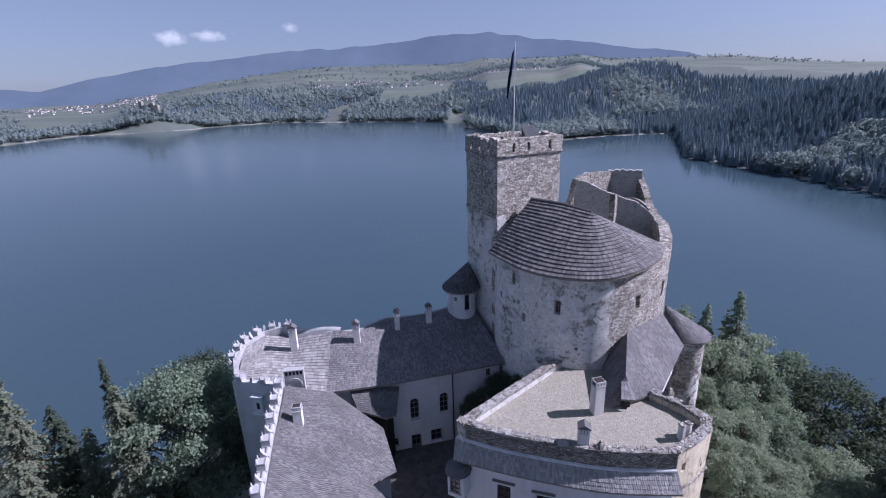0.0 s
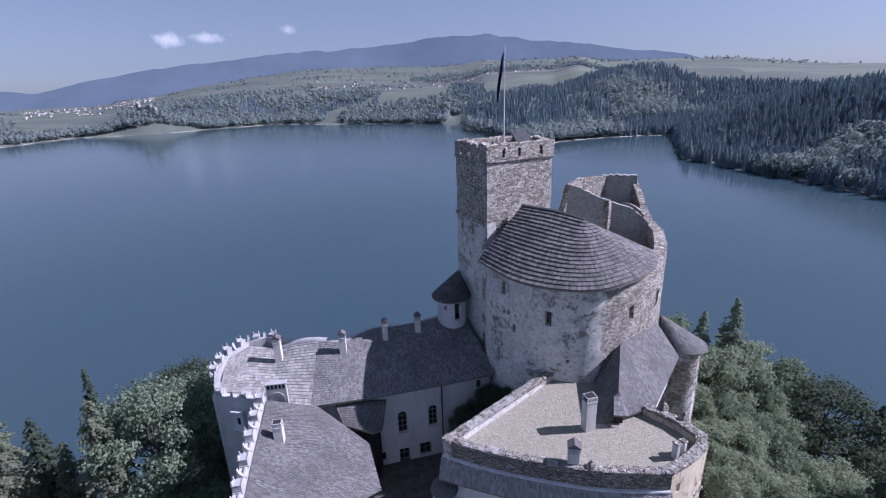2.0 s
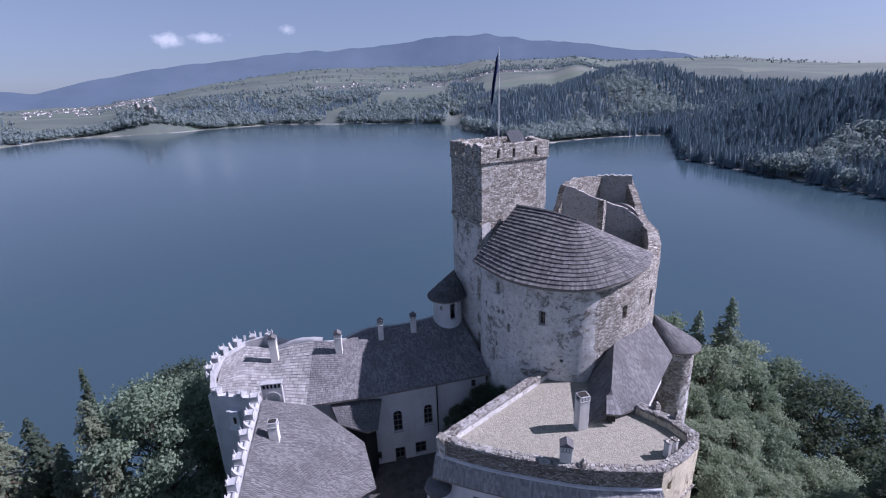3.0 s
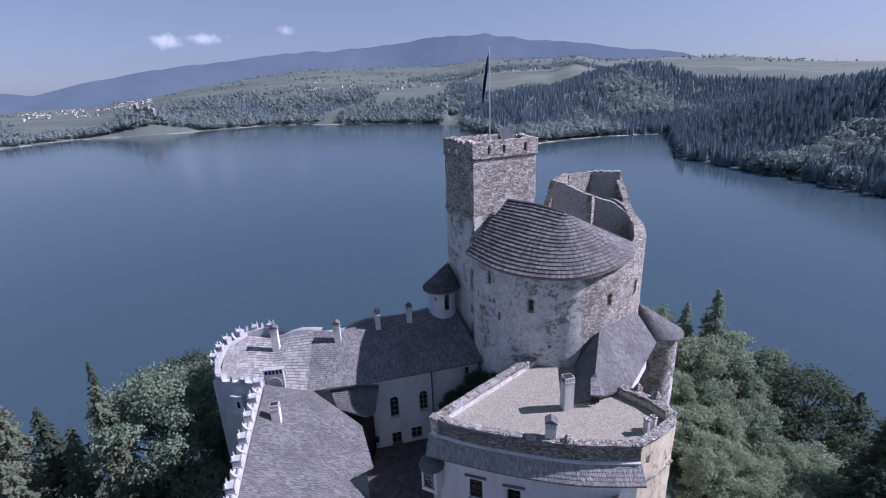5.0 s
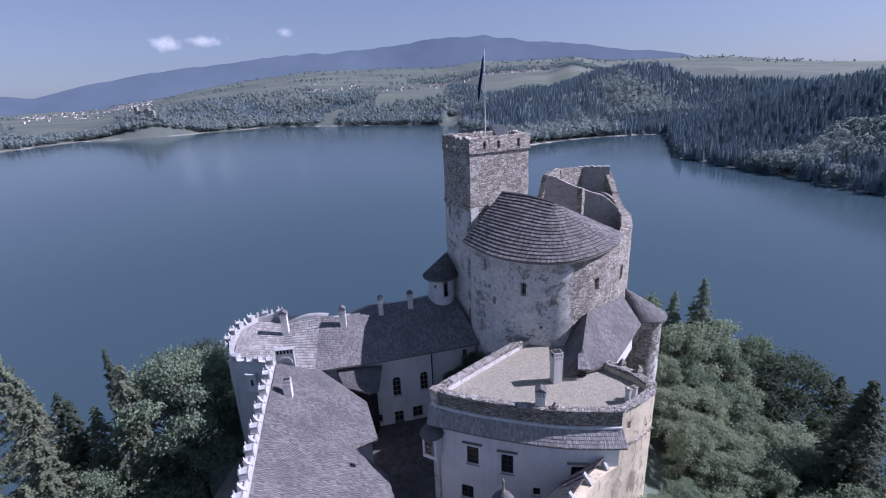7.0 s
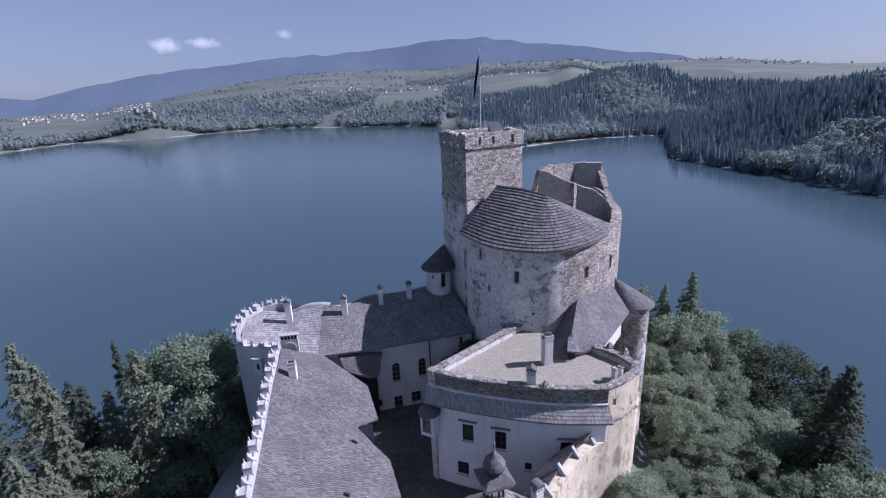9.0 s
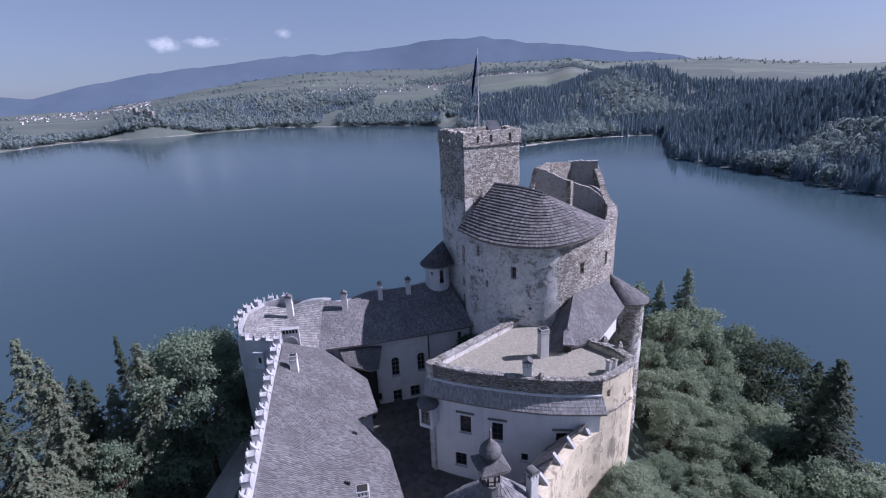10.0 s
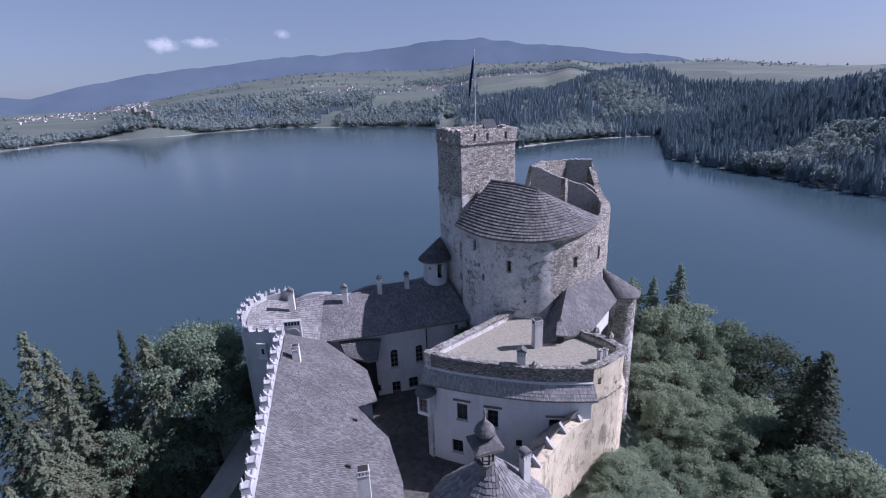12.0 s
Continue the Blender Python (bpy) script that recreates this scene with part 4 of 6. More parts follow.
def west_wing():
    th = thing("west_wing", (-9, 26, 26), "long castle wing with sloping shingle roof and white crested wall", "building")
    ev = [(-11.9, 41.4), (-6.8, 39.6), (-5.1, 34.8), (-6.9, 32.3), (-3.8, 30.8), (-1.75, 24.8), (-0.2, 8.0)]
    rg = [(-15.9, 39.3), (-15.5, 37.2), (-15.1, 34.6), (-14.9, 33.1), (-14.5, 31.0), (-13.4, 24.6), (-10.8, 7.5)]
    eave = [(x, y, plane_z(x)) for x, y in ev]
    ridge = [(x, y, plane_z(x)) for x, y in rg]
    roof([(FixedLine(eave), FixedLine(ridge))], th, "shingle", 0.32, 0.17, seed=21)
    court = [(-11.4, 40.8), (-7.3, 39.1), (-5.7, 34.6), (-7.3, 32.6), (-4.4, 30.4), (-2.4, 24.6), (-0.9, 8)][::-1]
    lc = Line(court)
    wall("wall", [(p[0], p[1]) for p in court], 27.5, 33.5, "grey_plaster", th, (), thick=0.6, rough=0.02, step=0.8, topfn=lambda s: plane_z(lc.at(s)[0]) - 0.45)
    outer = WEST_LINE
    lw = Line(outer)

    def crest(s):
        return table(((0, 41.0), (5.2, 41.35), (10, 41.05), (14, 40.55), (22, 39.95), (40, 38.6)), s)
    wall("outer_wall", outer[::-1], 14, 41, "grey_plaster", th, (), thick=0.45, rough=0.04, step=0.9, topfn=lambda s: crest(lw.len - s))
    return th


west_wing()


# ---------------------------------------------------------------- terrace building
TERRACE = [(0.55, 32.7), (3.4, 31.25), (7.3, 29.9), (12.0, 28.7), (16.9, 28.3), (20.65, 30.7)]
FLOOR_Z = 40.95


def terrace_building():
    th = thing("terrace_building", (9, 34, 28), "plastered round-fronted castle building with cobbled roof terrace", "building")
    front = smooth_line(TERRACE[:5], 5)
    ln = Line(front)
    specs = [(4.4, 31.2, 1.15, 34.5, 36.5), (7.4, 30.0, 1.1, 34.2, 36.3), (3.8, 31.3, 1.2, 30.2, 31.8), (10.0, 29.2, 0.65, 32.2, 33.1), (13.4, 28.6, 1.1, 33.9, 35.9)]
    hs = holes_on(ln, specs)
    wall("wall", front, 27.5, 40.0, "facade", th, hs, thick=0.8, rough=0.03, step=1.0)
    for h in hs:
        window(ln, *h, th, inset=0.22, bars=(1, 2) if h[1] - h[0] > 0.8 else (0, 0), frame_mat="wood")
    # hood mouldings over the upper windows
    for h in (hs[0], hs[1], hs[4]):
        s = (h[0] + h[1]) / 2
        p = ln.at(s)
        nrm, d = ln.out(s)
        bm = bmesh.new()
        bm_box(bm, (0, 0, 0), (1.9, 0.3, 0.1), Matrix.Translation((p[0] + nrm.x * 0.1, p[1] + nrm.y * 0.1, h[3] + 0.45)) @ pose(0, 0, 0, 0, 0, math.degrees(math.atan2(d.y, d.x))), 0.02)
        part("hood", bm, "wood_grey", th)
    # upper band of bare rubble, with the parapet
    wall("parapet", front, 39.9, 41.75, "parapet", th, (), thick=0.65, rough=0.06, step=0.5, topfn=lambda s: 41.62 + 0.10 * noise.noise((s * 1.1, 2, 0)) + 0.08 * noise.noise((s * 3, 2, 0)))
    side = [(11.1, 42.0), (0.55, 32.7)]
    wall("wall", side, 27.5, 41.7, "keep", th, (), thick=0.75, rough=0.05, step=0.6)
    right = [(16.9, 28.3), (18.9, 29.4), (20.65, 30.7), (21.3, 32.0), (20.4, 34.0), (18.4, 36.2)]
    lr = Line(right)
    slots = holes_on(lr, [(17.7, 28.75, 0.45, 39.6, 40.4), (19.9, 30.1, 0.35, 38.6, 38.95)])
    wall("wall", right, 22, 38.0, "old", th, (), thick=0.75, rough=0.05, step=0.6)
    wall("upper_wall", right, 38.0, 41.7, "old", th, slots, thick=0.75, rough=0.07, step=0.4, label="blotched cream upper wall", topfn=lambda s: 41.68 + 0.08 * noise.noise((s * 1.3, 5, 0)))
    for (x0, y0), (x1, y1) in zip(((16.9, 28.3), (18.9, 29.4)), ((18.9, 29.4), (20.65, 30.7))):
        bm = bmesh.new()
        ang = math.degrees(math.atan2(y1 - y0, x1 - x0))
        bm_box(bm, (0, 0, 0), (math.hypot(x1 - x0, y1 - y0) + 0.15, 0.3, 0.2), Matrix.Translation(((x0 + x1) / 2, (y0 + y1) / 2, 38.0)) @ pose(0, 0, 0, 0, 0, ang), 0.04)
        part("string_course", bm, "coping", th)
    right2 = [(21.3, 32.0), (24.6, 38.5), (25.6, 44.0)]
    wall("wall", right2, 20, 33.0, "old", th, (), thick=0.8, rough=0.05, step=0.9)
    bm = bmesh.new()
    prism(bm, [(1.0, 32.9), (3.6, 31.6), (7.4, 30.3), (12, 29.1), (16.8, 28.7), (20.4, 31), (20.6, 32.6), (18.8, 36.2), (18.6, 41.6), (16.3, 43.2), (11.4, 42.2)], FLOOR_Z - 0.4, FLOOR_Z)
    part("terrace_floor", bm, "cobble", th, "pale cobbled terrace floor")
    # pent roof below the parapet
    e = [(0.15, 31.6, 38.8)] + [(x, y - 0.95, 38.75) for x, y in TERRACE[1:4]] + [(17.2, 27.4, 38.7)]
    r = [(0.4, 32.6, 40.1)] + [(x, y - 0.02, 40.1) for x, y in TERRACE[1:4]] + [(17.0, 28.3, 40.1)]
    roof([(smooth_line(e, 4), smooth_line(r, 4))], th, "shingle_white", 0.32, 0.17, "pent shingle roof along the wall", 31)
    fillet = Line(smooth_line(TERRACE[:5], 5))
    bm, last = bmesh.new(), None
    for i in range(61):
        p = fillet.at(fillet.len * i / 60)
        nrm, d = fillet.out(min(max(fillet.len * i / 60, 0.06), fillet.len - 0.06))
        ring = [bm.verts.new((p[0] + nrm.x * o, p[1] + nrm.y * o, 40.14 + h)) for o, h in ((0.0, 0.12), (0.16, 0.04), (0.18, -0.08), (0.0, -0.08))]
        if last:
            for k in range(4):
                bm.faces.new((last[k], last[(k + 1) % 4], ring[(k + 1) % 4], ring[k]))
        last = ring
    part("mortar_fillet", bm, "grey_plaster", th, "pale mortar fillet above the pent roof")
    return th


terrace_building()
chimney((12.65, 34.2, FLOOR_Z), 3.55, 0.92, 0.8, 15, "terrace chimneys", "flat", "tall white plastered chimney with a flat slitted top")
chimney((10.2, 29.75, FLOOR_Z - 0.2), 2.75, 0.85, 0.7, -12, "terrace chimneys")
for x, y, z, h, w in ((-17.4, 47.6, 40.2, 3.15, 0.8), (-10.3, 47.9, 40.6, 2.85, 0.75), (-5.9, 50.4, 40.8, 2.7, 0.62), (-2.2, 51.8, 40.8, 2.6, 0.68)):
    chimney((x, y, z), h, w, w * 0.85, 8, "palace chimneys")
chimney((-13.65, 35.6, 39.5), 2.35, 0.8, 0.68, 8, "palace chimneys", "flat", "white plastered chimney with a flat slitted top")
chimney((-4.15, 19.3, 33.0), 6.8, 0.95, 0.8, 10, "west wing chimneys", "flat", "tall white plastered chimney with an arcaded flat top")
chimney((8.5, 18.6, 37.0), 4.3, 0.7, 0.6, 30, "gate chimneys", "barrel", "small white chimney with a rounded cap")


# ---------------------------------------------------------------- annex and round turret
def annex():
    th = thing("annex_house", (19, 40, 39), "white annex with a twisted grey shingle roof against the keep", "house")
    peak, end = (17.7, 41.4, 44.5), (15.5, 35.6, 43.55)
    slope = (FixedLine([(15.9, 34.9, 41.45), (19.15, 36.2, 41.45), (24.8, 43.8, 41.45)]), FixedLine([end, peak, (23.1, 46.8, 44.5)]))
    steep = ([(15.5, 41.6, 41.2), (14.5, 38.0, 41.1), (13.55, 34.75, 41.05)], [peak, lerp(peak, end, 0.5), end])
    apron = ([(13.55, 34.75, 41.05), (15.9, 34.9, 41.45)], FixedLine([end, end]))
    roof([slope, steep, apron], th, "shingle", 0.32, 0.17, seed=41)
    wall("wall", [(16.3, 35.4), (18.6, 36.3), (23.8, 43.4), (25.0, 46.5)], 38.5, 41.55, "white", th, (), thick=0.5, rough=0.02)
    # dormer; a solid near-black box gives the shade of its opening
    d = thing("dormer", (15.1, 35.0, 41.4), "small shingled dormer with a dark opening on the terrace", "dormer")
    bm = bmesh.new()
    bm_box(bm, (15.35, 34.85, 41.7), (0.6, 0.7, 1.2), None, 0.02)
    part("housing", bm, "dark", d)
    roof([([(14.7, 34.2, 42.2), (16.0, 34.2, 42.05)], [(15.05, 35.4, 43.15), (15.75, 35.4, 43.1)])], d, "shingle_pale", 0.34, 0.24, seed=44)
    return th


def round_turret():
    th = thing("round_turret", (26.2, 46.2, 20), "round rubble-stone stair turret with conical shingle roof", "turret")
    cx, cy, r = 26.3, 46.2, 1.85
    pts = [(cx + r * math.cos(a), cy + r * math.sin(a)) for a in [2 * math.pi * i / 32 for i in range(33)]]
    wall("wall", pts, 18, 41.7, "turret", th, (), thick=0.5, rough=0.05, step=0.6, batter=0.012)
    e = [(cx + 2.4 * math.cos(a), cy + 2.4 * math.sin(a), 41.6) for a in [2 * math.pi * i / 32 for i in range(33)]]
    roof([(e, FixedLine([(24.0, 47.1, 44.6)] * 33))], th, "shingle", 0.45, 0.2, "conical shingle roof leaning on the keep", 51)
    return th


annex()
round_turret()


# ---------------------------------------------------------------- curtain wall and gate tower
def curtain():
    th = thing("curtain_wall", (13, 24, 22), "weathered ochre curtain wall with slanting white caps", "wall")
    pts = smooth_line([(7.5, 12.0), (8.4, 17.0), (10.2, 21.4), (12.3, 24.3), (14.2, 26.4), (15.9, 27.8), (17.2, 28.4)], 3)
    ln = Line(pts)
    wall("wall", pts, 18, 36.0, "old", th, (), thick=0.9, rough=0.05, step=0.7, batter=0.015)
    for k, (x, y) in enumerate(((15.9, 27.9), (14.1, 26.2), (12.4, 24.3), (10.8, 22.2))):
        s = ln.near((x, y))
        p = ln.at(s)
        nrm, d = ln.out(s)
        ang = math.degrees(math.atan2(d.y, d.x))
        bm = bmesh.new()
        m = Matrix.Translation((p[0] - nrm.x * 0.5, p[1] - nrm.y * 0.5, 36.0)) @ pose(0, 0, 0, 0, 0, ang)
        vs = [m @ Vector(q) for q in ((-0.15, -0.4, -0.1), (0.15, -0.4, -0.1), (0.15, 0.4, -0.1), (-0.15, 0.4, -0.1), (-0.15, -0.42, 0.15), (0.15, -0.42, 0.15), (0.15, 0.36, 0.95), (-0.15, 0.36, 0.95))]
        b = [bm.verts.new(v) for v in vs]
        for q in ((3, 2, 1, 0), (0, 1, 5, 4), (1, 2, 6, 5), (2, 3, 7, 6), (3, 0, 4, 7), (4, 5, 6, 7)):
            bm.faces.new([b[i] for i in q])
        part("merlon_cap", bm, "attic", th)
    e = [(8.2, 23.5, 34.6), (10.1, 26.1, 34.7), (12.1, 28.0, 35.0), (14.2, 28.9, 35.5)]
    r = [(9.7, 22.2, 36.4), (11.7, 24.8, 36.4), (13.6, 26.8, 36.6), (15.6, 28.2, 37.2)]
    roof([(e, r)], th, "shingle", 0.32, 0.17, "lean-to shingle roof over the wall walk", 61)
    return th


def gate_tower():
    th = thing("gate_tower", (5.7, 18.2, 27), "gate building with conical shingle roof and lantern cupola", "gate tower")
    cx, cy = 5.8, 18.0
    n = 16
    pts = [(cx + 4.6 * math.cos(a), cy + 4.6 * math.sin(a)) for a in [2 * math.pi * i / n for i in range(n + 1)]]
    wall("wall", pts, 26, 36.2, "white", th, (), thick=0.7, rough=0.02)
    e = [(cx + 5.25 * math.cos(a), cy + 5.25 * math.sin(a), 35.8) for a in [2 * math.pi * i / n for i in range(n + 1)]]
    roof([(e, FixedLine([(cx + 0.1, cy + 0.2, 41.2)] * (n + 1)))], th, "shingle_pale", 0.45, 0.24, "steep conical shingle roof", 71, 0.08)
    cu = thing("lantern_cupola", (5.7, 18.3, 41.0), "open wooden lantern with onion dome on the gate roof", "cupola")
    lx, ly, dz = 5.3, 17.4, 0.62
    bm = bmesh.new()
    bm_lathe(bm, [(0.66, 40.0), (0.66, 40.85), (0.8, 40.9), (0.8, 41.0)], 8)
    bmesh.ops.translate(bm, verts=bm.verts, vec=(lx, ly, dz))
    part("base", bm, "shingle_keep", cu)
    for a in range(8):
        t = 2 * math.pi * (a + 0.5) / 8
        bm = bmesh.new()
        bm_box(bm, (lx + 0.62 * math.cos(t), ly + 0.62 * math.sin(t), 41.75 + dz), (0.13, 0.13, 1.6), None, 0.02)
        part("post", bm, "wood", cu)
    sq = [radians(62 + 90 * i) for i in range(5)]
    e = [(lx + 1.5 * math.cos(a), ly + 1.5 * math.sin(a), 42.45 + dz) for a in sq]
    rr = [(lx + 0.40 * math.cos(a), ly + 0.40 * math.sin(a), 43.05 + dz) for a in sq]
    roof([(e, rr)], cu, "shingle", 0.22, 0.15, "flared shingle skirt", 75)
    dome = [(0.40, 42.9), (0.60, 43.05), (0.70, 43.25), (0.72, 43.45), (0.66, 43.7), (0.50, 43.95), (0.30, 44.15), (0.14, 44.4)]
    bm = bmesh.new()
    bm_lathe(bm, dome + [(0.08, 44.6), (0.06, 45.0), (0.10, 45.08), (0.02, 45.35)], 16)
    bmesh.ops.translate(bm, verts=bm.verts, vec=(lx, ly, dz))
    part("onion_dome", bm, "wood_grey", cu, "", True)
    ring = [2 * math.pi * i / 16 for i in range(17)]
    dv, df = [], []
    for (r0, z0), (r1, z1) in zip(dome, dome[1:]):
        v, f = shingles(FixedLine([(lx + (r0 + 0.03) * math.cos(a), ly + (r0 + 0.03) * math.sin(a), z0 + dz) for a in ring]), FixedLine([(lx + (r1 + 0.03) * math.cos(a), ly + (r1 + 0.03) * math.sin(a), z1 + dz) for a in ring]), 0.14, 0.14, 7, 0.02)
        o = len(dv)
        dv += v
        df += [tuple(i + o for i in g) for g in f]
    sh = obj_from("dome_shingles", dv, df, "shingle", cu, "grey shingles of the onion dome")
    sh["kind"] = "stuff"
    return th


curtain()
gate_tower()


# ---------------------------------------------------------------- trees
def rand_dir(rnd):
    z = rnd.uniform(-1, 1)
    a = rnd.uniform(0, 2 * math.pi)
    q = math.sqrt(1 - z * z)
    return Vector((q * math.cos(a), q * math.sin(a), z))


def leaf_cloud(points, size, rnd, loose=0.75):
    """Small folded leaf sprays, one at each (place, outward) pair, lying roughly along the crown's surface."""
    verts, faces = [], []
    for p, out in points:
        nrm = out + rand_dir(rnd) * loose
        if nrm.length < 0.05:
            continue
        nrm.normalize()
        d = nrm.cross(rand_dir(rnd))
        if d.length < 0.05:
            continue
        d.normalize()
        side = nrm.cross(d)
        s = size * rnd.uniform(0.55, 1.4)
        b = len(verts)
        verts += [p - side * s * 0.42, p - d * s * 0.5 + nrm * s * 0.1, p + side * s * 0.42, p + d * s * 0.7 + nrm * s * 0.1]
        faces += [(b, b + 1, b + 3), (b + 1, b + 2, b + 3)]
    return verts, faces


def broadleaf(seed, h=15.0, spread=5.0, leaves=9000, mat="leaf", label="leafy green broadleaf tree on the castle slope", leaf=0.25):
    rnd = random.Random(seed)
    th = thing("broadleaf_tree", (0, 0, 0), label, "tree", "slope trees")
    bm = bmesh.new()
    limb(bm, Vector((0, 0, -1)), Vector((0.2, 0.1, h * 0.4)), 0.32, 0.22, 8)
    limb(bm, Vector((0.2, 0.1, h * 0.4)), Vector((0, 0.2, h * 0.8)), 0.22, 0.08, 8)
    clumps = []
    n = 52
    for i in range(n):
        f = (i + 0.5) / n
        z = h * (0.25 + 0.70 * f)
        rad = spread * math.sqrt(max(0.05, 1 - ((f - 0.38) / 0.66) ** 2)) * rnd.uniform(0.5, 1.0)
        a = i * 2.4 + rnd.uniform(-0.5, 0.5)
        c = Vector((rad * math.cos(a), rad * math.sin(a), z + rnd.uniform(-0.4, 0.4)))
        clumps.append((c, rnd.uniform(0.15, 0.31) * spread))
        limb(bm, Vector((0.1, 0.1, z * 0.72)), c, 0.09, 0.025, 5)
    clumps.append((Vector((0, 0, h * 0.93)), 0.24 * spread))
    part("trunk", bm, "bark", th)
    pts = []
    whole = sum(r * r for c, r in clumps)
    for c, r in clumps:
        for _ in range(int(leaves * r * r / whole)):
            d = rand_dir(rnd)
            if d.z < -0.35:
                d.z *= -0.6
                d.normalize()
            k = 1 + 0.75 * noise.noise(c * 0.7 + d * 2.6)
            rr = r * k * (0.5 + 0.7 * rnd.random())
            pts.append((c + Vector((d.x * rr, d.y * rr, d.z * rr * 0.8)), d))
    v, f = leaf_cloud(pts, leaf, rnd, 1.0)
    obj_from("crown", v, f, mat, th)
    return th


def spruce(seed, h=22.0, spread=3.6, mat="needle", per=46, label="tall dark green spruce on the castle slope", leaf=0.26):
    rnd = random.Random(seed)
    th = thing("spruce_tree", (0, 0, 0), label, "tree", "slope trees")
    bm = bmesh.new()
    limb(bm, Vector((0, 0, -1)), Vector((0, 0, h * 0.97)), 0.26, 0.02, 8)
    pts = []
    z = h * 0.10
    while z < h * 0.99:
        f = z / h
        r0 = spread * (1 - f) ** 0.82 + 0.12
        for k in range(rnd.randint(6, 8)):
            a = rnd.uniform(0, 2 * math.pi)
            r = r0 * rnd.uniform(0.62, 1.12)
            droop = 0.32 * r
            tip = Vector((r * math.cos(a), r * math.sin(a), z - droop))
            base = Vector((0, 0, z))
            if r > 0.8:
                limb(bm, base, tip, 0.035, 0.01, 4)
            m = max(4, int(per * r / spread))
            side = Vector((-math.sin(a), math.cos(a), 0))
            for _ in range(m):
                t = rnd.random() ** 0.6
                q = base.lerp(tip, t) + side * rnd.uniform(-1, 1) * r * 0.30 * (1.15 - t) + Vector((0, 0, rnd.uniform(-0.28, 0.05)))
                pts.append((q, Vector((math.cos(a) * 0.5, math.sin(a) * 0.5, 0.8))))
        z += 0.30 + 0.42 * (1 - f)
    part("trunk", bm, "bark", th)
    v, f = leaf_cloud(pts, leaf, rnd, 0.5)
    obj_from("crown", v, f, mat, th)
    return th


def plant(proto, x, y, top, base_h, turn, wide=1.0):
    """A copy of a tree whose top reaches the height given."""
    z = height(x, y) - 0.3
    s = max(0.25, (top - z) / base_h)
    w = s ** 0.6 * wide
    ob = copy_thing(proto, pose(x, y, z, 0, 0, turn) @ Matrix.Diagonal((w, w, s, 1)))
    return ob


